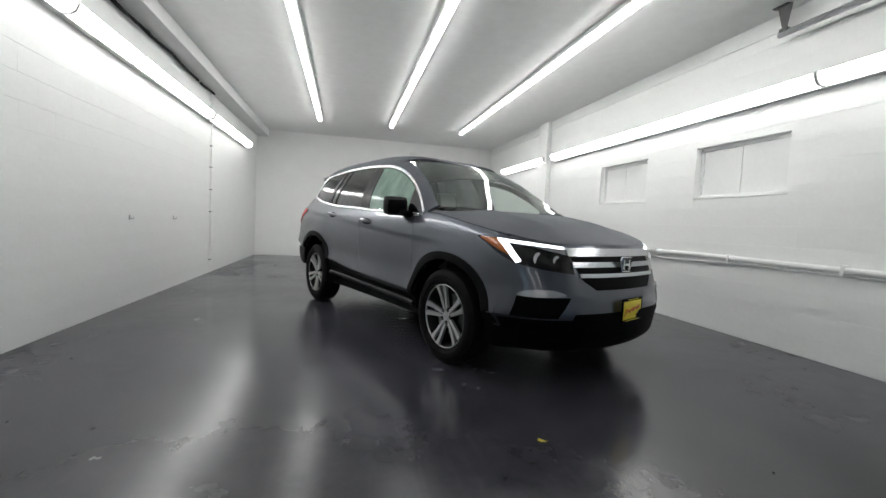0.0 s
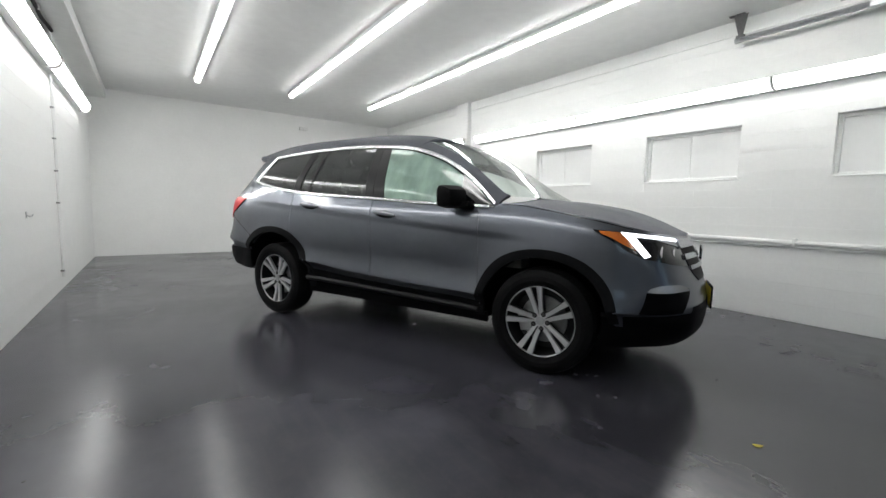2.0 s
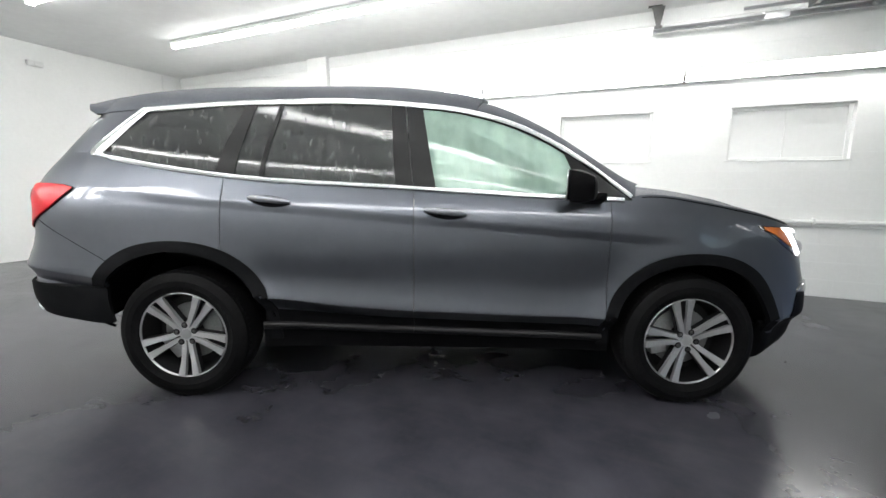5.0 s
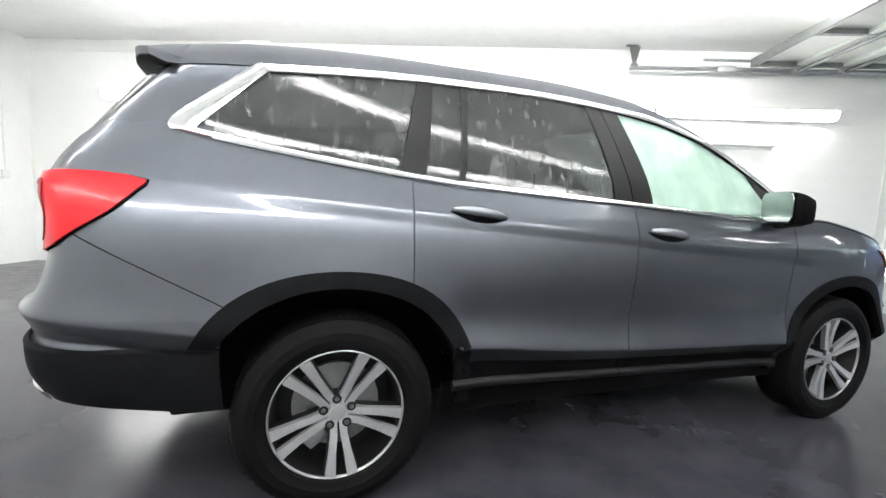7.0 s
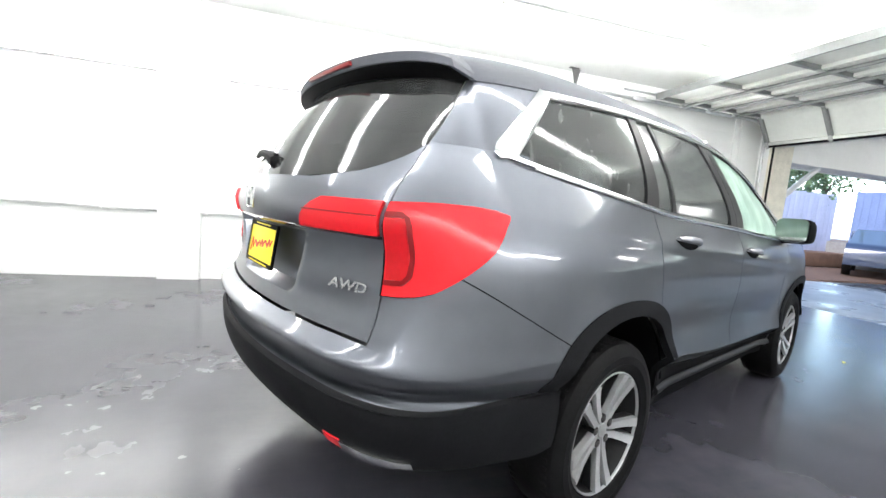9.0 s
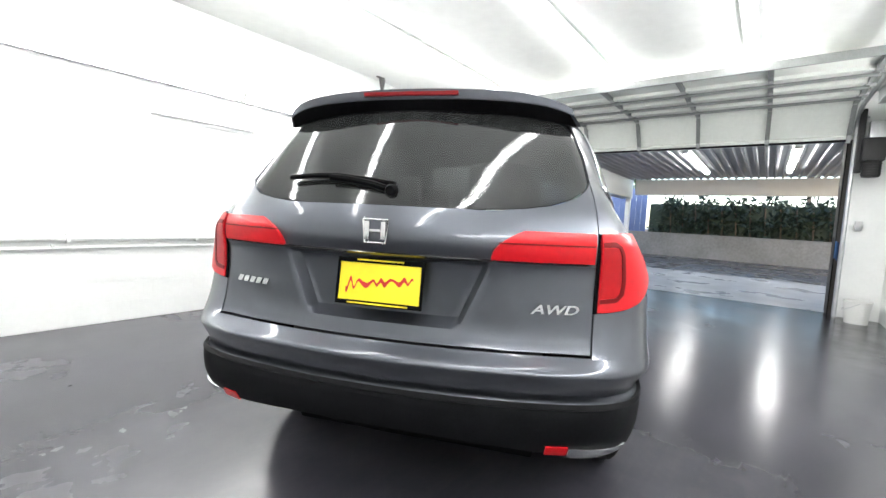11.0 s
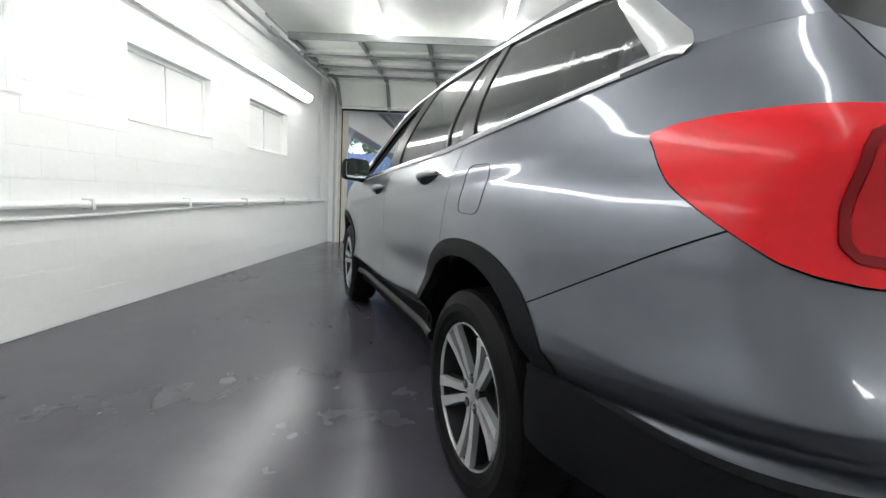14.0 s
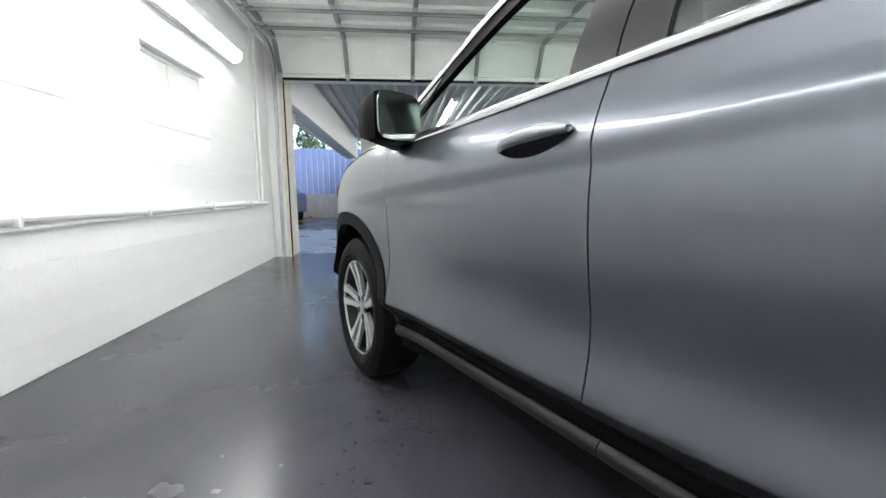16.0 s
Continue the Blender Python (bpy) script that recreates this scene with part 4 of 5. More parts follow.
    part("mirror_glass", moved(prism([(0.1 * abs(math.cos(a)) ** 0.45 * math.copysign(1, math.cos(a)), 0.08 * abs(math.sin(a)) ** 0.45 * math.copysign(1, math.sin(a))) for a in np.linspace(0, 2 * math.pi, 33)[:-1]], 0.006, "x", -0.0745), turned), MIRROR, mir)
    # panel gaps
    part("bumper_seam", sheet(lambda u, v: skin_side(lerp(-2.235, -1.73, u), lerp(1.03, 0.765, u) + lerp(-0.002, 0.002, v)), 14, 1, t=0.003, off=0.0015, side=sg), VOID, car)
    part("bonnet_seam", sheet(lambda u, v: skin_side(lerp(1.1, 1.95, u), hood_edge(lerp(1.1, 1.95, u)) - 0.012 + lerp(-0.0025, 0.0025, v)), 20, 1, t=0.003, off=0.0015, side=sg), VOID, car)
    if sg > 0:
        def fuel_edge(u, v):
            a = 2 * math.pi * u
            r = (abs(math.cos(a)) ** 5 + abs(math.sin(a)) ** 5) ** (-1 / 5)
            k = 0.083 + lerp(-0.0008, 0.0008, v)
            return skin_side(-1.37 + k * r * math.cos(a), 1.075 + k * r * math.sin(a))

        part("fuel_flap_seam", sheet(fuel_edge, 48, 1, t=0.003, off=0.0015, side=sg), VOID, car)

# front face
part("grille", joined(*[sheet(lambda u, v, s=s: skin_front(u * np.interp(v, (0, 0.3, 1), (0.34, 0.455, 0.50)), lerp(0.676, 0.92, v)), 14, 8, t=0.02, off=0.005, side=s) for s in (1, -1)]), BLACK, car)
for z0, z1, w in ((0.897, 0.951, 0.52), (0.824, 0.859, 0.505), (0.757, 0.783, 0.47)):
    part("grille_bar", joined(*[sheet(lambda u, v: skin_front(u * w, lerp(z0, z1, v)), 14, 3, t=0.03, off=0.018, side=s) for s in (1, -1)]), BARCHROME, car, "bright chrome grille bar")
part("lower_intake", joined(*[sheet(lambda u, v: skin_front(u * lerp(0.62, 0.54, v), lerp(0.40, 0.525, v)), 14, 8, t=0.02, off=0.003, side=s) for s in (1, -1)]), BLACK, car)
part("front_lip", joined(*[sheet(lambda u, v: skin_front(u * q_front(1.80, 0.4), lerp(0.25, 0.50 - 0.03 * u, v)), 34, 6, t=0.03, off=0.004, side=s) for s in (1, -1)]), BLACK, car, "black plastic front lip")
part("front_emblem", moved(joined(block(-0.045, -0.026, -0.008, 0.008, -0.038, 0.038, 0.004), block(0.026, 0.045, -0.008, 0.008, -0.038, 0.038, 0.004), block(-0.026, 0.026, -0.007, 0.007, -0.007, 0.007, 0.003),
                                  tube([(-0.058, 0, 0.05), (0.058, 0, 0.05), (0.066, 0, 0.03), (0.052, 0, -0.05), (-0.052, 0, -0.05), (-0.066, 0, 0.03), (-0.058, 0, 0.05)], 0.007, 6)),
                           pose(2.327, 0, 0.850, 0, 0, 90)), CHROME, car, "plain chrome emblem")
part("emblem_back", moved(block(-0.062, 0.062, 0.004, 0.012, -0.052, 0.052, 0.004), pose(2.325, 0, 0.850, 0, 0, 90)), GLOSSBLACK, car)
part("rear_emblem", moved(joined(block(-0.045, -0.024, -0.008, 0.008, -0.038, 0.038, 0.004), block(0.024, 0.045, -0.008, 0.008, -0.038, 0.038, 0.004),
                                 block(-0.024, 0.024, -0.007, 0.007, -0.007, 0.007, 0.003), tube([(-0.052, 0, 0.045), (0.052, 0, 0.045), (0.044, 0, -0.048), (-0.044, 0, -0.048), (-0.052, 0, 0.045)], 0.006, 6)),
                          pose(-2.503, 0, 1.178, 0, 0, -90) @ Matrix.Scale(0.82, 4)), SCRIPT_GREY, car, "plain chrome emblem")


def plate(m):
    p = part("licence_plate", moved(block(-0.152, 0.152, -0.004, 0.004, -0.076, 0.076, 0.003), m), YELLOW, car, "yellow dealer plate with a red line of script")
    part("plate_frame", moved(joined(block(-0.158, 0.158, -0.008, 0.004, 0.064, 0.082, 0.003), block(-0.158, 0.158, -0.008, 0.004, -0.082, -0.066, 0.003),
                                     block(-0.158, -0.148, -0.008, 0.004, -0.07, 0.07, 0.003), block(0.148, 0.158, -0.008, 0.004, -0.07, 0.07, 0.003)), m), BLACK, p)
    wave = [(x, 0.10 * x + (0.008 + 0.014 * max(0, -x - 0.06) / 0.06) * math.sin(x * 165 + 1.2 * math.sin(x * 60)), 0.0068 + 0.0025 * math.sin(x * 95)) for x in np.linspace(-0.122, 0.122, 90)]
    part("script_bar", moved(prism([(x, z + w) for x, z, w in wave] + [(x, z - w) for x, z, w in reversed(wave)], 0.002, "y", -0.0065), m), REDINK, p)
    for z, w in ((0.0745, 0.085), (-0.0745, 0.11)):
        part("text_bar", moved(block(-w, w, -0.0095, -0.0075, z - 0.0025, z + 0.0025), m), YELLOW, p)


plate(pose(-2.452, 0, 0.998, -8, 0, -90))
plate(pose(2.392, 0.005, 0.535, 0, 0, 96))

badge_bar = part("badge_bar", joined(*[sheet(lambda u, v, k=k: skin_rear(lerp(0.49, 0.67, (k + lerp(0.08, 0.8, u)) / 5) - 0.012 * v, lerp(0.943, 0.966, v)), 2, 2, t=0.006, off=0.005, side=1) for k in range(5)]),
                 SCRIPT_GREY, car, "row of chrome badge bars")
word = bpy.data.curves.new("drive_badge", "FONT")
word.body, word.size, word.extrude, word.shear, word.align_x = "AWD", 0.05, 0.002, 0.25, "CENTER"
word.offset = 0.0012
word.materials.append(SCRIPT_GREY)
badge = new("drive_badge", word)
bx, by, _ = skin_rear(0.605, 0.945)
badge.parent, badge.matrix_basis = car, pose(bx - 0.007, -by, 0.936, 90, 0, -90 + 17) @ Matrix.Diagonal((1.25, 0.85, 1, 1))

# spoiler, stop lamp, wiper
def wing(u, ring):
    """The spoiler's section at the share u across: front on the roof, trailing edge, underside."""
    k = abs(u)
    y, ax = u * (0.603, 0.605, 0.607, 0.616, 0.648, 0.60)[ring], -1.97
    edge = skin_side(ax, rail(ax))[1]
    az = lerp(ridge(ax), rail(ax) + 0.008, min(1, abs(y) / edge) ** 6.0) - 0.004 * k**8
    bx, bz = -2.222 + 0.117 * k**2.5 + 0.03 * k**8, 1.715 - 0.021 * k * k - 0.024 * k**8
    return ((ax, y, az + 0.003), (lerp(ax, bx, 0.55), y, lerp(az, bz, 0.55) + 0.008 * (1 - k**4)), (bx, y, bz), (bx + 0.004, y, bz - 0.034 + 0.008 * k**4),
            (-2.192 + 0.184 * k * k, y, 1.648 - 0.033 * k**3), (ax + 0.02, y, 1.630))[ring]


steps = [i / 20 for i in range(-20, 21)]
wing_v = [wing(u, r) for u in steps for r in range(6)]
wing_f = [(i * 6 + r, i * 6 + (r + 1) % 6, i * 6 + 6 + (r + 1) % 6, i * 6 + 6 + r) for i in range(40) for r in range(6)]
spoiler = part("spoiler", (wing_v, wing_f + [tuple(range(6)), tuple(range(240, 246))]), BEADED, car)
part("underside", joined(*[sheet(lambda u, v: tuple(np.array(wing(u * 0.975, 3)) * (1 - v) + np.array(wing(u * 0.975, 4)) * v + (0, 0, -0.006)), 20, 3, t=0.008, side=s, ref=(-2.0, 0, 2.5)) for s in (1, -1)]), BLACK, spoiler)
part("stop_lamp", moved(block(-0.19, 0.19, -0.012, 0.01, -0.008, 0.008, 0.003), pose(-2.214, 0, 1.697, 0, 0, -90)), RINGRED, car, "high red stop lamp")
wiper = part("rear_wiper", joined(tube([(-2.425, -0.02, 1.316), (-2.425, 0.05, 1.335), (-2.414, 0.14, 1.350), (-2.404, 0.22, 1.356)], 0.014, 8),
                                  moved(lathe([(0.016, 0), (0.024, 0.015), (0.024, 0.045)], 16, "x"), Matrix.Translation((-2.445, -0.02, 1.314)))), BLACK, car, "black rear wiper")
part("wiper_blade", joined(tube([(-2.422, -0.03, 1.338), (-2.416, 0.1, 1.354), (-2.402, 0.2, 1.364), (-2.384, 0.3, 1.363), (-2.364, 0.41, 1.354)], 0.010, 8)), BLACK, wiper)

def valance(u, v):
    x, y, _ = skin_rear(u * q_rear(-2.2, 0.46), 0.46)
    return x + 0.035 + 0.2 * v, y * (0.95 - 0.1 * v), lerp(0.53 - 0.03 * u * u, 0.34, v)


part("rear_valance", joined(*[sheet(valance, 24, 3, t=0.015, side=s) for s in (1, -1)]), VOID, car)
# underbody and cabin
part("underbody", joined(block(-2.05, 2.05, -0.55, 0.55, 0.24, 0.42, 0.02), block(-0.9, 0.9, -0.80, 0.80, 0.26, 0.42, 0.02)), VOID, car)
part("cabin_floor", joined(block(-1.95, 1.25, -0.56, 0.56, 0.43, 0.5)), CABIN, car)
part("foot_well", block(-0.85, 0.90, -0.8, 0.8, 0.44, 0.505), CABIN, car)
part("bulkhead", block(1.2, 1.25, -0.82, 0.82, 0.84, 1.08), CABIN, car)
part("load_floor", block(-2.1, -1.55, -0.56, 0.56, 0.5, 0.98), CABIN, car)
for sg in (-1, 1):
    part("door_lining", block(-0.84, 0.90, sg * 0.825 - 0.025, sg * 0.825 + 0.025, 0.51, 1.1, 0.01), CABIN, car)
    part("rear_lining", block(-2.0, -0.86, sg * 0.80 - 0.02, sg * 0.80 + 0.02, 0.90, 1.2, 0.01), CABIN, car)
part("engine_bay", block(1.26, 2.1, -0.6, 0.6, 0.45, 0.85), VOID, car)
part("dashboard", joined(moved(prism([(0.62, 0.85), (0.70, 1.06), (0.85, 1.10), (1.2, 1.09), (1.2, 0.7), (0.75, 0.7)], 1.56, "y", -0.78), Matrix())), CABIN, car)
part("steering_wheel", moved(joined(lathe([(0.175 + 0.016 * math.cos(a), 0.016 * math.sin(a)) for a in np.linspace(0, 2 * math.pi, 9)[:-1]], 32, "x", closed=True),
                                    block(-0.01, 0.03, -0.16, 0.16, -0.03, 0.03, 0.01), block(-0.01, 0.03, -0.03, 0.03, -0.17, 0.0, 0.01)), pose(0.55, 0.38, 1.02, 0, 20, 0)), CABIN, car)


def seat(x, y, wide):
    s = part("seat", joined(block(x - 0.25, x + 0.25, y - wide / 2, y + wide / 2, 0.55, 0.72, 0.05)), SEAT, car, "grey upholstered seat")
    part("backrest", moved(block(-0.07, 0.07, -wide / 2, wide / 2, 0, 0.58, 0.05), pose(x - 0.24, y, 0.68, 0, -16, 0)), SEAT, s)
    for dy in ((0,) if wide < 0.7 else (-wide / 3, wide / 3)):
        part("headrest", moved(block(-0.05, 0.05, -0.13, 0.13, 0, 0.19, 0.04), pose(x - 0.42, y + dy, 1.28, 0, -12, 0)), SEAT, s)


seat(0.05, 0.38, 0.52)
seat(0.05, -0.38, 0.52)
seat(-0.85, 0.0, 1.08)
seat(-1.55, 0.0, 1.0)

# wheels
tyre_profile = [(0.245, -0.10), (0.256, -0.112), (0.30, -0.121), (0.335, -0.117), (0.357, -0.100), (0.3665, -0.07), (0.3685, 0.0), (0.3665, 0.07), (0.357, 0.100),
                (0.335, 0.117), (0.318, 0.1205), (0.315, 0.1225), (0.285, 0.1225), (0.282, 0.120), (0.256, 0.112), (0.245, 0.10)]


def wheel(m, sg):
    """One wheel; its outer face looks along y."""
    tyre = lathe(tyre_profile, 64, "y", closed=True)
    ribs = []
    for k in range(72):
        for y in (-0.085, 0.06):
            ribs.append(moved(block(-0.006, 0.006, y, y + 0.028, 0, 0.0025), Matrix.Rotation(2 * math.pi * k / 72, 4, "Y") @ Matrix.Translation((0, 0, 0.3645))))
    w = part("wheel", moved(joined(tyre, *ribs), m), RUBBER, car, "wheel with black tyre and ten-spoke machined alloy rim")
    part("rim", moved(joined(lathe([(0.246, 0.098), (0.246, 0.107), (0.2435, 0.1085), (0.239, 0.104), (0.238, 0.095)], 56, "y", closed=True)), m), RIMEDGE, w, "machined rim edge")
    part("rim_barrel", moved(lathe([(0.238, 0.098), (0.224, 0.0), (0.21, -0.02), (0.0005, -0.024), (0.0005, -0.034), (0.228, -0.034), (0.242, 0.098)], 48, "y", closed=True), m), DARKALLOY, w)
    pair = []
    dark = []
    for i in range(5):
        rot5 = Matrix.Rotation(2 * math.pi * i / 5, 4, "Y")
        for s in (1, -1):
            for lift, deep, grow, heap in ((0.060, 0.022, 0.0, pair), (0.029, 0.03, 0.0035, dark)):
                arm = prism([(s * (0.004 - grow * 0.6), 0.082), (s * 0.004, 0.03), (s * (0.030 + grow), 0.024), (s * (0.032 + grow), 0.085), (s * (0.044 + grow), 0.16), (s * (0.060 + grow), 0.230), (s * (0.021 - grow), 0.2375), (s * (0.0150 - grow), 0.16)], deep, "y", lift)
                heap.append(moved(([(x, y + 0.030 * (z / 0.235) ** 2, z) for x, y, z in arm[0]], arm[1]), rot5))
    part("spokes", moved(joined(lathe([(0.001, 0.080), (0.034, 0.080), (0.042, 0.077), (0.046, 0.068), (0.046, 0.05), (0.001, 0.05)], 40, "y"), *pair), m), ALLOY, w, "machined silver spokes")
    part("spoke_backing", moved(joined(*dark), m), DARKALLOY, w)
    for i in range(5):
        a = 2 * math.pi * (i + 0.5) / 5
        part("lug_nut", moved(lathe([(0.0105, 0.05), (0.0105, 0.087), (0.008, 0.0905), (0.001, 0.091)], 8, "y"), m @ Matrix.Translation((0.053 * math.sin(a), 0, 0.053 * math.cos(a)))), DARKSTEEL, w)
        part("lug_pocket", moved(lathe([(0.0175, 0.04), (0.0175, 0.0850), (0.001, 0.0850)], 14, "y"), m @ Matrix.Translation((0.053 * math.sin(a), 0, 0.053 * math.cos(a)))), DARKALLOY, w)
    part("hub_cap", moved(lathe([(0.029, 0.078), (0.029, 0.084), (0.024, 0.0865), (0.001, 0.086)], 24, "y"), m), RIMEDGE, w)
    part("brake_disc", moved(lathe([(0.06, -0.015), (0.165, -0.015), (0.165, 0.003), (0.06, 0.003)], 40, "y", closed=True), m), GREYSTEEL, w)
    part("caliper", moved(block(0.09, 0.18, -0.03, 0.03, -0.07, 0.07, 0.012), m), STEEL, w)


for hx, turn in ((HX, 12), (-HX, 40)):
    for sg in (1, -1):
        wheel(pose(hx, sg * 0.838, 0.3695, 0, 0, 0 if sg > 0 else 180) @ pose(0, 0, 0, 0, turn, 0), sg)

# ---- garage door, tracks and opener ----
gate = thing("garage_door", Matrix(), "open white sectional garage door with steel stiles, rolled up under the ceiling", "garage door")
SEC, PANEL_T = 0.535, 0.045


def section(m):
    """One door section, from x = 0 to SEC along x, its inner face down."""
    s = part("door_section", moved(joined(block(0.004, SEC - 0.004, OP0 - 0.02, OP1 + 0.02, 0, 0.02, 0.003),
                                          block(0.004, 0.05, OP0 - 0.02, OP1 + 0.02, -PANEL_T, 0.002, 0.004),
                                          block(SEC - 0.05, SEC - 0.004, OP0 - 0.02, OP1 + 0.02, -PANEL_T, 0.002, 0.004)), m), DOORSKIN, gate)
    for k in range(7):
        y = lerp(OP0 + 0.02, OP1 - 0.02, k / 6)
        part("stile", moved(block(0.01, SEC - 0.01, y - 0.028, y + 0.028, -PANEL_T - 0.006, 0.0, 0.003), m), GREYSTEEL, s)
        part("hinge", moved(joined(block(SEC - 0.07, SEC + 0.05, y - 0.022, y + 0.022, -PANEL_T - 0.012, -PANEL_T - 0.003, 0.002),
                                   moved(lathe([(0.008, -0.03), (0.008, 0.03)], 8, "y"), Matrix.Translation((SEC, y, -PANEL_T - 0.014)))), m), STEEL, s)
    return s


for k in range(4):
    section(pose(2.88 + SEC * k, 0, 3.13))
    if k:
        part("strut", tube([(2.88 + SEC * k + 0.03, OP0, 3.045), (2.88 + SEC * k + 0.03, OP1, 3.045)], 0.022, 6), GREYSTEEL, gate)
section(Matrix.Translation((2.88 + SEC * 4 - 0.003, 0, 3.115)) @ Matrix.Rotation(radians(58), 4, "Y"))
part("top_edge", block(2.85, 2.878, OP0, OP1, 3.07, 3.165, 0.003), GREYSTEEL, gate)
part("rubber_seal", block(5.285, 5.325, OP0, OP1, 2.615, 2.655, 0.008), RUBBER, gate)
for y, s in ((OP1 + 0.09, 1), (OP0 - 0.06, -1)):
    tr = thing("door_track", Matrix(), "galvanised overhead door track hung from the ceiling", "door track", "door tracks")
    arc = [(5.02 + 0.3 * math.sin(a), y, 2.76 + 0.3 * math.cos(a)) for a in np.linspace(0, math.pi / 2, 9)]
    part("rail", tube([(1.42, y, 3.06), (3.2, y, 3.06), (5.0, y, 3.06)] + arc[1:] + [(5.32, y, 1.5), (5.32, y, 0.02)], 0.028, 6), STEEL, tr)
    part("upper_rail", tube([(2.3, y - 0.05 * s, 3.16), (4.9, y - 0.05 * s, 3.14)], 0.018, 6), STEEL, tr)
    part("hanger", joined(prism([(1.39, ZC - 0.013), (1.53, ZC - 0.013), (1.49, 3.10), (1.45, 3.10)], 0.006, "y", y - 0.003), block(1.43, 1.51, y - 0.02, y + 0.02, 3.05, 3.11, 0.003),
                          block(1.35, 1.50, y - 0.025, y + 0.025, ZC - 0.012, ZC - 0.001, 0.002)), DARKSTEEL, tr)
    part("joint_plate", block(2.5, 2.72, y - 0.034, y + 0.034, 3.03, 3.10, 0.006), STEEL, tr)
    for x in (3.4, 3.95, 4.5):
        part("roller", moved(lathe([(0.024, -0.03), (0.024, 0.03)], 12, "y"), Matrix.Translation((x, y - 0.05 * s, 3.06))), STEEL, tr)
for i, (a, b) in enumerate(((OP1, OP1 + 0.055), (OP0 - 0.055, OP0))):
    structure("door_jamb_%d" % (i + 1), joined(block(X1 - 0.02, 5.93, a, b, 0, OPZ + 0.1, 0.004)), (material("pale_wood_jamb", (0.74, 0.70, 0.60), 0.6, vary=0.2, scale=8), material("dark_wood_jamb", (0.03, 0.026, 0.024), 0.6, vary=0.3, scale=8))[i],
              ("pale painted wooden door jamb", "dark stained wooden door jamb")[i], "door frame")
    yy = a - 0.012 if i == 0 else b
    structure("jamb_seal_%d" % (i + 1), block(X1 - 0.03, X1 + 0.01, yy, yy + 0.012, 0, OPZ), RUBBER, "black rubber weather strip on the jamb", "weather strip")
structure("door_head", block(X1 - 0.02, X1 + T + 0.02, OP0 - 0.05, OP1 + 0.05, OPZ + 0.02, OPZ + 0.1, 0.004), TRIM, "white head of the garage opening", "door frame")
MOTOR = material("black_motor_paint", (0.02, 0.02, 0.021), 0.45, vary=0.3, scale=12, spec=0.3)
op = thing("door_opener", Matrix(), "dark wall-mounted garage door opener motor", "door opener")
part("gearbox", block(5.05, 5.33, -3.22, -2.98, 2.30, 2.62, 0.02), MOTOR, op)
part("motor", moved(lathe([(0.001, 0), (0.09, 0.0), (0.1, 0.02), (0.1, 0.2), (0.085, 0.23), (0.001, 0.23)], 24, "z"), Matrix.Translation((5.16, -3.1, 2.08))), MOTOR, op)
part("chain_guard", block(5.18, 5.3, -3.0, -2.93, 2.15, 3.05, 0.01), MOTOR, op)
for k in range(5):
    part("cooling_fin", moved(lathe([(0.1, 0), (0.108, 0.0), (0.108, 0.008), (0.1, 0.008)], 24, "z", closed=True), Matrix.Translation((5.16, -3.1, 2.12 + 0.035 * k))), MOTOR, op)
part("control_box", block(5.3, 5.44, -3.3, -3.06, 2.62, 2.9, 0.01), STEEL, op)
tube_torsion = thing("torsion_shaft", Matrix(), "steel shaft over the garage opening", "shaft")
part("shaft", tube([(5.36, -3.05, 2.96), (5.36, 3.0, 2.96)], 0.014, 8), STEEL, tube_torsion)

# ---- side door ----
sd = tagged(new("door_1"), "closed white flush side door in a white frame", "door", kind="structure")
part("door_leaf", block(MAN[0] + 0.04, MAN[1] - 0.04, Y0 - 0.07, Y0 - 0.025, 0.03, MAN[3] - 0.04, 0.004), TRIM, sd)
part("door_frame", joined(block(MAN[0] - 0.06, MAN[0] + 0.035, Y0 - 0.1, Y0 + 0.018, 0.0, MAN[3] + 0.05, 0.004), block(MAN[1] - 0.035, MAN[1] + 0.06, Y0 - 0.1, Y0 + 0.018, 0.0, MAN[3] + 0.05, 0.004),
                          block(MAN[0] + 0.035, MAN[1] - 0.035, Y0 - 0.1, Y0 + 0.018, MAN[3] - 0.035, MAN[3] + 0.05, 0.004)), TRIM, sd)
part("threshold", block(MAN[0] + 0.035, MAN[1] - 0.035, Y0 - 0.12, Y0 + 0.03, 0.0, 0.022, 0.004), DARKSTEEL, sd)
part("door_handle", joined(moved(lathe([(0.03, 0), (0.03, 0.012), (0.012, 0.016), (0.012, 0.05), (0.028, 0.055), (0.028, 0.075), (0.001, 0.08)], 20, "y"), Matrix.Translation((3.30, Y0 - 0.026, 0.98)))), STEEL, sd)
part("deadbolt", moved(lathe([(0.028, 0), (0.028, 0.012), (0.02, 0.02), (0.001, 0.022)], 20, "y"), Matrix.Translation((3.30, Y0 - 0.026, 1.12))), STEEL, sd)


# ---- pipes, cables and boxes on the walls ----
def pipe_run(name, pts, r, mat, label, clips, inward, category="pipe"):
    th = thing(name, Matrix(), label, category, "wall pipes")
    part("pipe", tube(pts, r, 10), mat, th)
    for x, z in clips:
        part("clip", block(x - 0.014, x + 0.014, min(pts[0][1] - inward * r * 1.3, pts[0][1] + inward * (r + 0.02)), max(pts[0][1] - inward * r * 1.3, pts[0][1] + inward * (r + 0.02)), z - r * 1.5, z + r * 1.5, 0.003), TRIM, th)
    return th


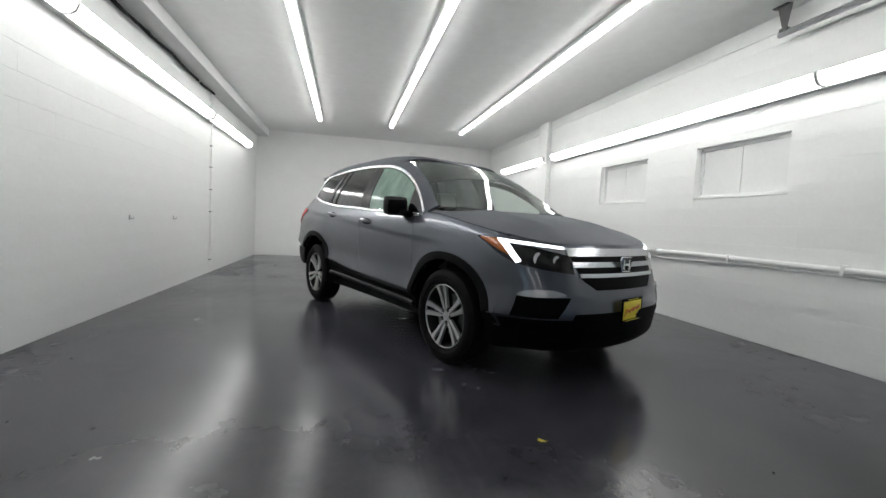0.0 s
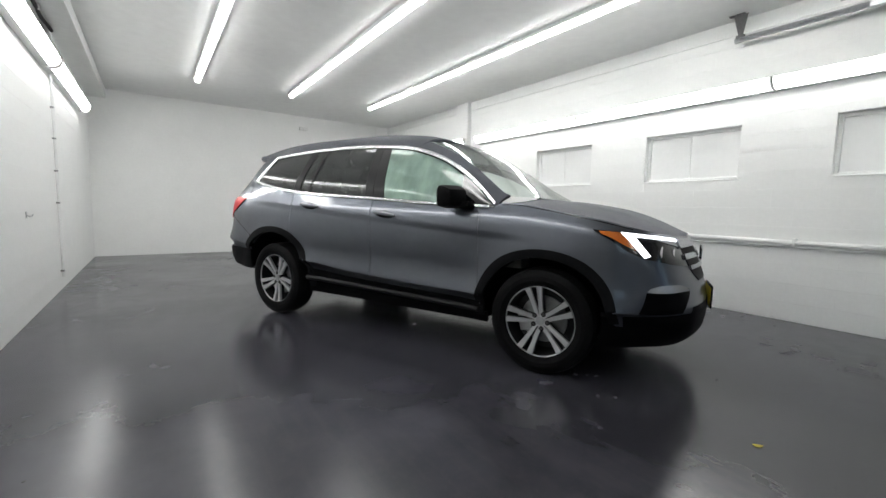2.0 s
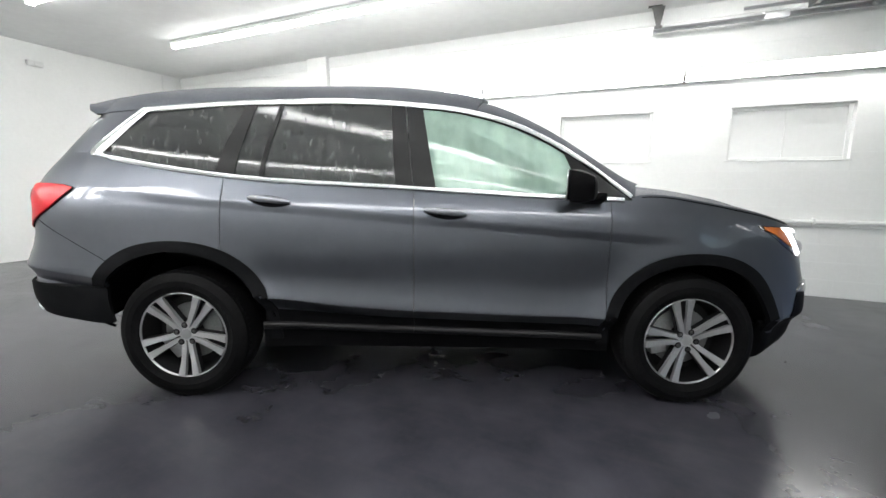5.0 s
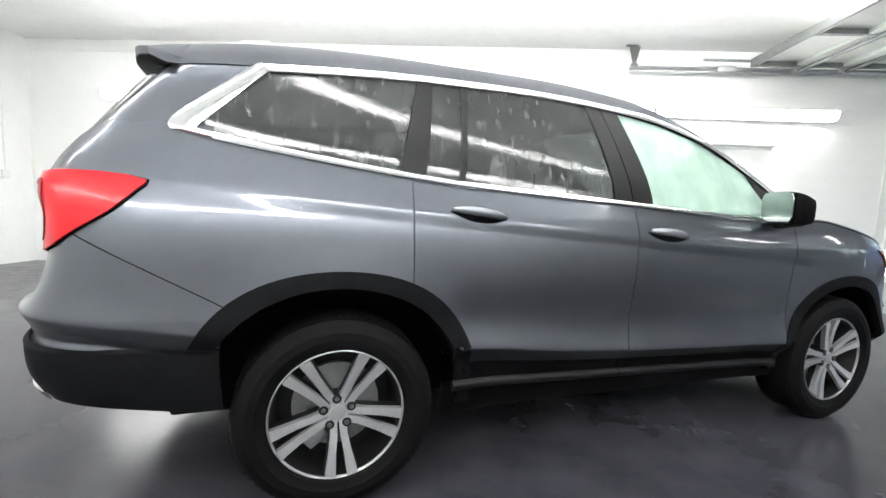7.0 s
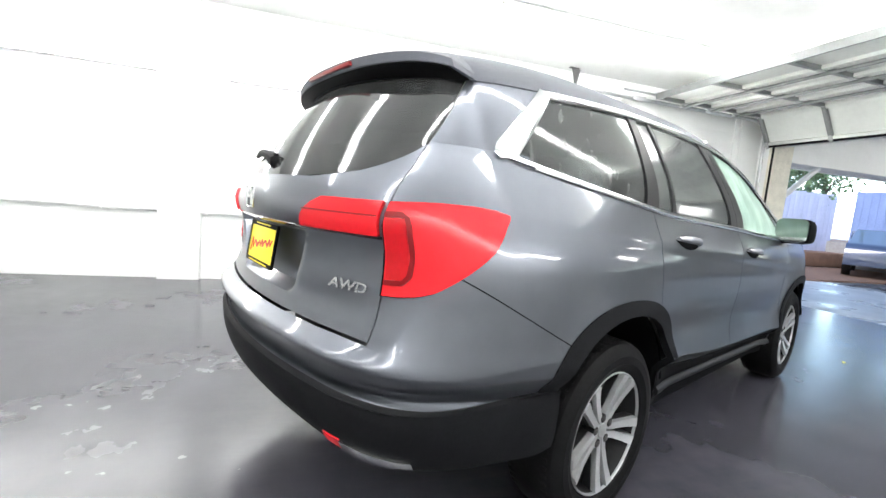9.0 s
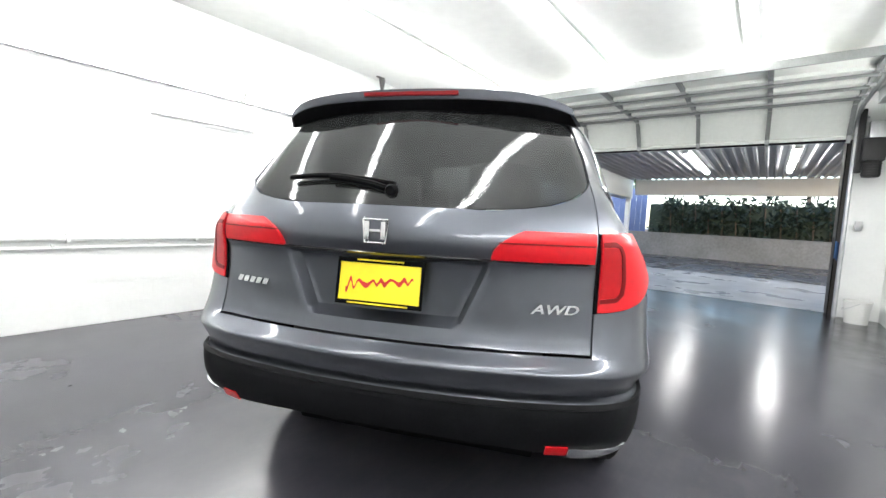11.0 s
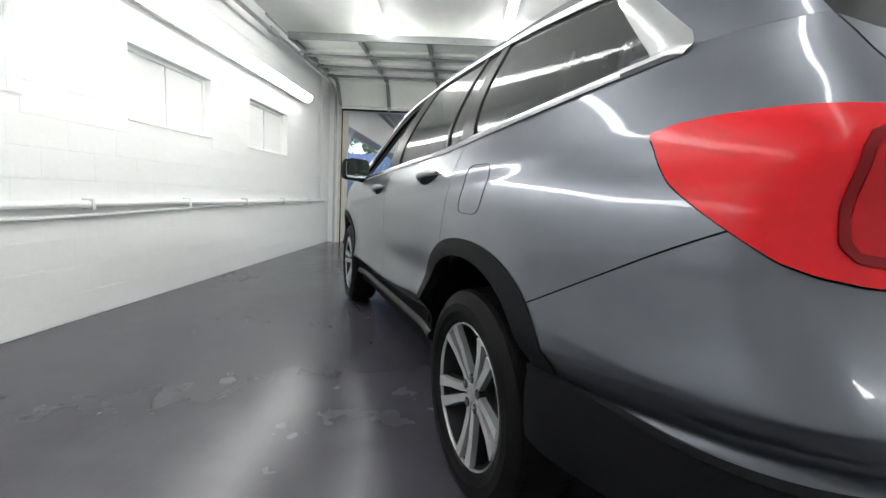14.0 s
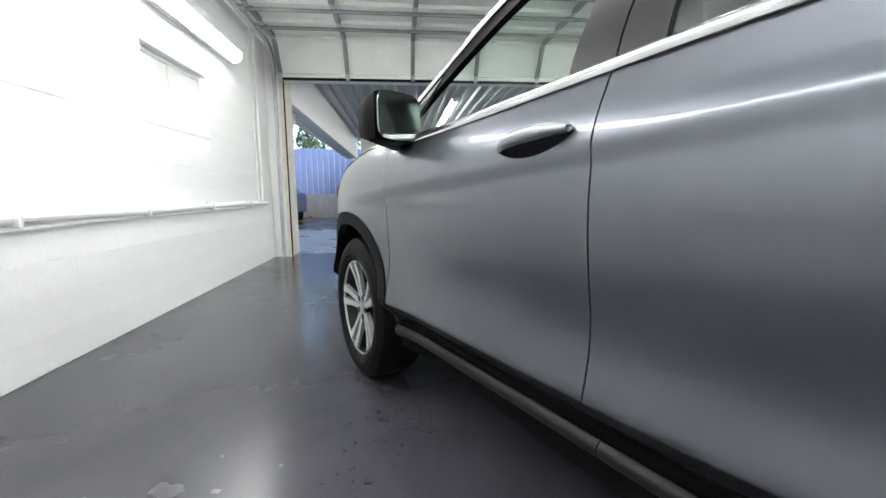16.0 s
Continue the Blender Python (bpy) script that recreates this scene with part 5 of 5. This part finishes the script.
ux = [x / 2 for x in range(-14, 11)]
pipe_run("water_pipe", [(x, Y1 - 0.05, 0.852 + 0.004 * math.sin(x * 2.1)) for x in ux], 0.028, TRIM, "white painted water pipe along the block wall", [(-5.6 + 1.1 * i, 0.852) for i in range(10)], 1)
pipe_run("thin_pipe", [(x, Y1 - 0.03, 0.762 + 0.045 * (1 / (1 + math.exp(-(x - 0.6) * 3)))) for x in ux if x > -3.4 and x < 4.9], 0.014, TRIM, "thin white painted pipe below the water pipe", [(-2.4 + 1.5 * i, 0.78) for i in range(2)], 1)
pipe_run("conduit", [(4.93, Y1 - 0.02, 0.86), (4.93, Y1 - 0.02, 1.6), (4.93, Y1 - 0.02, 2.4), (4.93, Y1 - 0.02, 3.25)], 0.022, TRIM, "white painted vertical conduit beside the garage opening", [], 1)
pipe_run("conduit", [(4.80, Y1 - 0.016, 0.86), (4.80, Y1 - 0.016, 2.0), (4.80, Y1 - 0.016, 3.1)], 0.012, TRIM, "thin white vertical conduit on the block wall", [], 1)
structure("ceiling_trim", block(X0, X1, Y1 - 0.018, Y1 + 0.002, 3.17, ZC - 0.002, 0.003), TRIM, "white painted ledger under the ceiling", "trim")
wire = pipe_run("power_cable", [(x, Y0 + 0.05 + 0.008 * math.sin(x * 7), 3.125 + 0.012 * math.sin(x * 3.1)) for x in np.arange(-3.4, 5.3, 0.15)], 0.019, CABLE, "bundle of black cables under the soffit", [(-2.6 + 2.6 * i, 3.125) for i in range(3)], -1, "cable")
part("cable_strand", tube([(x, Y0 + 0.075 + 0.01 * math.sin(x * 4 + 1), 3.118 + 0.016 * math.sin(x * 4.3)) for x in np.arange(-0.9, 5.2, 0.15)], 0.009, 6), CABLE, wire)
part("cable_strand", tube([(x, Y0 + 0.03 + 0.01 * math.sin(x * 5 + 2), 3.105 + 0.014 * math.sin(x * 6)) for x in np.arange(0.8, 5.0, 0.12)], 0.008, 6), DARKSTEEL, wire)
cd = pipe_run("conduit", [(-3.42, Y0 + 0.022, 0.16), (-3.42, Y0 + 0.022, 1.6), (-3.42, Y0 + 0.022, 3.15)], 0.016, TRIM, "white painted vertical conduit with dark clips", [], -1)
for z in (0.24, 1.09, 1.48, 1.87, 2.24):
    part("clip", block(-3.455, -3.385, Y0, Y0 + 0.035, z - 0.010, z + 0.010, 0.003), GREYSTEEL, cd)
part("junction_box", block(-3.47, -3.37, Y0, Y0 + 0.055, 3.0, 3.1, 0.005), TRIM, cd)
for x in (-0.59, -1.82, 1.6):
    hk = thing("wall_hook", Matrix(), "small steel hook screwed to the block wall", "hook", "wall hooks")
    part("plate", block(x - 0.012, x + 0.012, Y0, Y0 + 0.006, 0.95, 1.01, 0.002), STEEL, hk)
    part("prong", tube([(x, Y0 + 0.004, 0.975), (x, Y0 + 0.03, 0.965), (x, Y0 + 0.045, 0.972), (x, Y0 + 0.048, 0.99)], 0.005, 6), STEEL, hk)
bc = pipe_run("conduit", [(X0 + 0.02, 2.74, 1.36), (X0 + 0.02, 2.74, 2.3), (X0 + 0.02, 2.74, 3.3)], 0.009, TRIM, "thin white conduit on the back wall", [], 1)
part("switch_box", block(X0, X0 + 0.045, 2.69, 2.79, 1.26, 1.37, 0.005), TRIM, bc)
sensor = thing("wall_sensor", Matrix(), "small grey sensor box high on the back wall", "sensor")
part("housing", block(X0, X0 + 0.07, 0.66, 0.86, 2.99, 3.07, 0.012), SOFFIT, sensor)
part("lens", moved(lathe([(0.03, 0), (0.025, 0.02), (0.001, 0.028)], 16, "x"), Matrix.Translation((X0 + 0.068, 0.76, 3.02))), TRIM, sensor)
for x, z0, z1, w in ((4.55, 2.0, 2.62, 0.011), (4.78, 1.36, 2.75, 0.011)):
    sw = pipe_run("switch_conduit", [(x, Y0 + 0.014, z0), (x, Y0 + 0.014, (z0 + z1) / 2), (x, Y0 + 0.014, z1)], w, TRIM, "thin white conduit down to a switch box", [], -1)
    part("switch_box", block(x - 0.04, x + 0.04, Y0, Y0 + 0.05, z0 - 0.12, z0, 0.006), TRIM, sw)
    part("switch", block(x - 0.008, x + 0.008, Y0 + 0.05, Y0 + 0.06, z0 - 0.07, z0 - 0.05, 0.002), SOFFIT, sw)
wallbox = thing("wall_button", Matrix(), "grey push-button box on the front wall", "switch")
part("box", block(X1 - 0.05, X1, -3.12, -3.04, 1.32, 1.46, 0.006), STEEL, wallbox)
bk = thing("bucket", pose(5.05, -3.13, 0), "white plastic bucket on the floor beside the side door", "bucket")
part("pail", lathe([(0.001, 0.0), (0.125, 0.0), (0.15, 0.30), (0.158, 0.305), (0.158, 0.325), (0.146, 0.325), (0.121, 0.012), (0.001, 0.012)], 28, "z"), BUCKET, bk)
part("handle", tube([(0.158 * math.cos(a), 0.158 * math.sin(a), 0.30 - 0.12 * math.sin(a)) for a in np.linspace(0, math.pi, 13)], 0.004, 6), STEEL, bk)
rag = thing("rag", Matrix(), "blue cloth hanging on the front wall", "cloth")
part("cloth", sheet(lambda u, v: (X1 - 0.035 - 0.02 * math.sin(9 * u), -2.96 + 0.11 * u, 1.12 - 0.26 * v - 0.03 * math.sin(5 * u)), 10, 8, t=0.006, ref=(9, 0, 1)), material("blue_cloth", (0.05, 0.12, 0.28), 0.9, vary=0.2), rag)
part("nail", tube([(X1, -2.91, 1.12), (X1 - 0.06, -2.91, 1.13)], 0.004, 6), STEEL, rag)

# ---- litter on the floor ----
for x, y, r, s in ((2.885, -0.057, 0.02, 1),):
    lf = thing("leaf", pose(x, y, 0.003, 0, 0, 50 * s), "small yellow fallen leaf lying on the floor", "leaf", "fallen leaves")
    pts = [(r * (1 + 0.35 * math.cos(3 * a)) * math.cos(a), 0.6 * r * (1 + 0.3 * math.sin(4 * a)) * math.sin(a)) for a in np.linspace(0, 2 * math.pi, 15)[:-1]]
    part("blade", prism(pts, 0.002, "z", 0.0), material("yellow_leaf", (0.62, 0.52, 0.05), 0.6, vary=0.2, scale=40), lf)
    part("stalk", tube([(r * 0.9, 0, 0.002), (r * 1.7, 0.006, 0.003)], 0.0015, 5), material("leaf_stalk", (0.3, 0.22, 0.05), 0.7), lf)
rng = random.Random(4)
grit = []
heaps = ((0.33, 1.22), (0.42, 1.12), (0.15, 1.34), (-0.2, 0.88), (0.5, 1.3), (-1.3, -0.2))
for k in range(95):
    if k % 6:
        cx, cy = rng.choice(heaps)
        x, y = cx + rng.gauss(0, 0.10), cy + rng.gauss(0, 0.07)
    else:
        x, y = rng.uniform(-6, 5), rng.uniform(-3.2, 3.0)
    r = rng.uniform(0.002, 0.007) * (4.0 if k % 6 and rng.random() < 0.16 else 1)
    out = [(x + r * rng.uniform(0.5, 1.6) * math.cos(t), y + 0.7 * r * rng.uniform(0.5, 1.6) * math.sin(t)) for t in np.linspace(0, 2 * math.pi, 12)[:-1]]
    grit.append(prism(out, rng.uniform(0.001, 0.004), "z", 0.0005))
tagged(part("grit", joined(*grit), material("dirt_crumbs", (0.006, 0.006, 0.007), 0.8, vary=0.4, scale=30)), "dark crumbs of dirt scattered on the floor", "dirt", kind="stuff")

# ---- outside ----
structure("ground", block(X1 + 0.31, 260, -200, 200, -0.4, -0.015), ASPHALT, "wet dark asphalt yard reaching into the distance", "ground")
structure("ground_behind", block(-260, X0 - T - 0.01, -200, 200, -0.4, -0.015), ASPHALT, "dark asphalt ground behind the building", "ground")
structure("apron", block(X1 + 0.31, 10.5, -6, 7, -0.2, -0.003), material("wet_concrete", (0.30, 0.31, 0.33), 0.35, vary=0.2, scale=2, rough_vary=0.15), "wet pale concrete apron outside the garage", "pavement")
can = thing("canopy", Matrix(), "open carport canopy with a ribbed metal deck outside the garage", "canopy")
part("deck", block(X1 + T + 0.01, 17.0, -7.0, 3.1, 3.30, 3.34), DECK, can)
for k in range(42):
    y = -6.9 + 0.238 * k
    part("rib", prism([(y, 3.299), (y + 0.03, 3.235), (y + 0.085, 3.235), (y + 0.115, 3.299)], 17.0 - X1 - T - 0.02, "x", X1 + T + 0.015), DECK, can)
part("side_beam", joined(block(X1 + T + 0.25, 17.0, 2.90, 3.25, 2.43, 3.229, 0.01), block(X1 + T + 0.25, 17.0, 3.25, 3.30, 2.40, 3.36, 0.005)), TRIM, can)
part("brace", tube([(5.95, 3.05, 1.72), (6.4, 3.05, 2.08), (6.9, 3.05, 2.46)], 0.05, 8), TRIM, can)
part("end_beam", block(16.7, 17.0, -7.0, 2.74, 2.58, 3.22, 0.01), TRIM, can)
for x, y in ((16.75, 3.0), (16.75, -6.8), (11, -6.8)):
    part("post", block(x - 0.09, x + 0.09, y - 0.09, y + 0.09, 0, 2.6, 0.01), TRIM, can)
for y in (-2.42, -0.2):
    for k in range(2):
        sl = strip_light(2.425, 0.13, 0.08, 0.03)
        sl.matrix_basis = pose(10.3 + 2.5 * k, y, 3.23)
        tagged(sl, "lit strip lamp under the carport canopy")
structure("retaining_wall", joined(block(17.2, 17.5, -30, 9.0, -0.2, 0.98, 0.015)), material("stained_concrete", (0.2, 0.2, 0.21), 0.8, vary=0.25, scale=1.2, bump=0.5, bump_scale=30), "low stained concrete retaining wall across the yard", "wall")
structure("planting_bank", joined(block(17.5, 40, -30, 40, 0, 0.9), block(6, 17.19, 8.2, 30, 0, 0.55, 0.1)), SOIL, "red-brown planted bank behind the yard", "bank")
structure("soil_bed", block(6.2, 17.19, 4.9, 7.9, -0.1, 0.03, 0.02), SOIL, "red-brown bare soil bed beside the yard", "soil")
fn = thing("yard_fence", Matrix(), "tall blue-grey board fence along the yard", "fence")
for k in range(46):
    part("board", block(5.9 + 0.25 * k, 5.9 + 0.25 * k + 0.243, 9.0, 9.03, 0.5, 2.75 + 0.02 * (k % 3), 0.004), FENCE, fn)
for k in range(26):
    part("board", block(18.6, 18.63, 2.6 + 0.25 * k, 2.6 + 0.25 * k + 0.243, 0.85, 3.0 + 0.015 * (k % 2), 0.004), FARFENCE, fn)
part("rail", block(5.9, 17.4, 9.031, 9.08, 1.2, 1.29, 0.004), FENCE, fn)


def leaf_cloud(centres, count, size, seed):
    """Many small bent leaves round a few middles."""
    g = random.Random(seed)
    vs, fs = [], []
    for _ in range(count):
        cx, cy, cz, rad = g.choice(centres)
        d = Vector((g.gauss(0, 1), g.gauss(0, 1), g.gauss(0, 0.8))).normalized() * rad * g.uniform(0.35, 1.1)
        p = Vector((cx, cy, cz)) + d
        u = Vector((g.uniform(-1, 1), g.uniform(-1, 1), g.uniform(-1, 1))).normalized()
        w = u.cross(Vector((g.uniform(-1, 1), g.uniform(-1, 1), g.uniform(-1, 1)))).normalized()
        s = size * g.uniform(0.6, 1.4)
        k = len(vs)
        vs += [tuple(p - u * s), tuple(p + w * s * 0.5 + u * 0.0), tuple(p + u * s), tuple(p - w * s * 0.5)]
        fs += [(k, k + 1, k + 2), (k, k + 2, k + 3)]
    return vs, fs


def tree(x, y, z, high, seed, bare=False):
    g = random.Random(seed)
    t = thing("tree", pose(x, y, z), "leafy green tree behind the yard" if not bare else "thinly leaved tree with bare limbs behind the yard", "tree", "yard trees")
    limbs = [tube([(0, 0, -0.2), (0.05, 0.02, high * 0.3), (-0.04, 0.06, high * 0.6), (0.02, 0, high * 0.95)], 0.09, 7)]
    tips = []
    for k in range(9):
        a, h = g.uniform(0, 6.28), high * g.uniform(0.35, 0.85)
        r = high * g.uniform(0.2, 0.36)
        tip = (r * math.cos(a), r * math.sin(a), h + high * g.uniform(0.1, 0.3))
        limbs.append(tube([(0, 0, h), (tip[0] * 0.5, tip[1] * 0.5, h + (tip[2] - h) * 0.6), tip], 0.035, 5))
        tips.append((*tip, high * g.uniform(0.10, 0.2)))
    part("trunk", joined(*limbs), BARK, t)
    part("crown", leaf_cloud(tips, 500 if bare else 2600, 0.075 if bare else 0.1, seed + 9), LEAF, t, smooth=0)


tree(20.5, 4.8, 0.9, 4.2, 1)
tree(21.5, 8.0, 0.9, 4.6, 2)
tree(12.5, 11.0, 0.5, 4.8, 3)
tree(15.5, 12.5, 0.5, 5.2, 4, True)
tree(9.0, 11.5, 0.5, 4.5, 5, True)
tree(18.2, 10.6, 0.6, 4.6, 11)
tree(15.6, 10.4, 0.5, 4.2, 12)
tree(20.6, 11.5, 0.8, 5.4, 13)
tree(13.4, 13.5, 0.5, 5.6, 14)
tree(23, -3.5, 0.9, 5.5, 6, True)
tree(24, -8, 0.9, 6.0, 7, True)
hedge = thing("hedge", Matrix(), "dense dark green hedge on top of the retaining wall", "hedge")
part("stems", joined(*[tube([(18.6, -22 + 0.5 * k, 0.8), (18.6, -22 + 0.5 * k + 0.1, 2.2)], 0.03, 5) for k in range(48)]), BARK, hedge)
part("foliage", joined(leaf_cloud([(18.7 + 0.3 * (k % 2), -22 + 0.42 * k, 1.25 + 0.9 * ((k * 7) % 3) / 2, 0.62) for k in range(58)], 17000, 0.11, 77),
                       block(18.75, 19.0, -22.3, 2.5, 0.7, 2.3, 0.05)), material("hedge_leaves", (0.022, 0.04, 0.026), 0.6, vary=0.5, scale=3), hedge, smooth=0)
# a car parked in the yard
pk = thing("parked_car", pose(15.3, 6.15, 0.03, 0, 0, 27), "dark blue car parked in the yard by the fence", "car")
BLUE = material("dark_blue_car_paint", (0.03, 0.045, 0.09), 0.3, 0.3, coat=1.0)
side_line = [(-2.2, 0.35), (-2.25, 0.8), (-2.1, 0.98), (-1.5, 1.02), (-0.9, 1.42), (0.5, 1.46), (1.2, 1.0), (2.0, 0.88), (2.2, 0.7), (2.2, 0.35)]
body = prism(side_line, 1.7, "y", -0.85)
part("body", ([(x, y * (1 - 0.16 * max(0, z - 0.95) / 0.5), z) for x, y, z in body[0]], body[1]), BLUE, pk, smooth=50)
for s in (-1, 1):
    part("side_glass", prism([(-1.35, 1.04), (-0.85, 1.36), (0.45, 1.4), (1.0, 1.04)], 0.01, "y", s * 0.842 - 0.005 - 0.03 * s), GLOSSBLACK, pk)
    for x in (-1.35, 1.35):
        part("tyre", moved(lathe([(0.2, -0.1), (0.31, -0.1), (0.32, 0), (0.31, 0.1), (0.2, 0.1)], 24, "y", closed=True), Matrix.Translation((x, s * 0.78, 0.31))), RUBBER, pk)
        part("rim", moved(lathe([(0.001, s * 0.07), (0.2, s * 0.08), (0.2, -s * 0.05), (0.001, -s * 0.05)], 20, "y"), Matrix.Translation((x, s * 0.78, 0.31))), ALLOY, pk)

# ---- painted blocks of the long walls ----
BW, BH, JOINT = 0.4064, 0.2032, 0.006


def brick_mesh(length, high):
    v, f = block(-length / 2 - 0.003, length / 2 + 0.003, -0.012, 0.0, -high / 2, high / 2)
    k = 0.0016
    v = [(x, y, z - math.copysign(k, z) if y > -0.006 else z) for x, y, z in v]
    return mesh_of("block", (v, f), BLOCK, 0)


shared = {}


def lay(wall, y, out, holes, near):
    """Courses of blocks on a wall; those in the stretch near are objects, the rest one part."""
    rest, count = [], 0
    for row in range(16):
        z0 = row * BH
        x = X0 + (0 if row % 2 else -BW / 2)
        while x < X1 - 0.02:
            spans = [(max(x, X0) + JOINT / 2, min(x + BW, X1) - JOINT / 2)]
            for a, b, h0, h1 in holes:
                if z0 + BH > h0 + 0.02 and z0 < h1 - 0.02:
                    cut = []
                    for p, q in spans:
                        if q <= a or p >= b:
                            cut.append((p, q))
                        else:
                            cut += [(p, a - 0.004)] if a - p > 0.03 else []
                            cut += [(b + 0.004, q)] if q - b > 0.03 else []
                    spans = cut
            for p, q in spans:
                size = round(q - p, 3)
                if size < 0.03:
                    continue
                key = (size, BH)
                if key not in shared:
                    shared[key] = brick_mesh(size, BH - JOINT)
                m = Matrix.Translation(((p + q) / 2, y, z0 + BH / 2)) @ (Matrix.Rotation(math.pi, 4, "Z") if out < 0 else Matrix())
                if near[0] < x < near[1] and near[2] <= row < near[3] and count < 300:
                    ob = new("block", shared[key])
                    ob.parent, ob.matrix_basis = wall, m
                    count += 1
                else:
                    me = shared[key]
                    rest.append(moved(([tuple(v.co) for v in me.vertices], [tuple(g.vertices) for g in me.polygons]), m))
            x += BW
    far = part("far_blocks", joined(*rest), BLOCK, wall, smooth=0)
    tagged(far, kind="stuff")


lay(wall_n, Y1 + 0.0014, -1, [(a, b, WIN_Z0, WIN_Z1) for a, b in WINS], (-2.2, 5.4, 0, 15))
lay(wall_s, Y0 - 0.0024, 1, [MAN], (-4.0, 2.4, 0, 15))
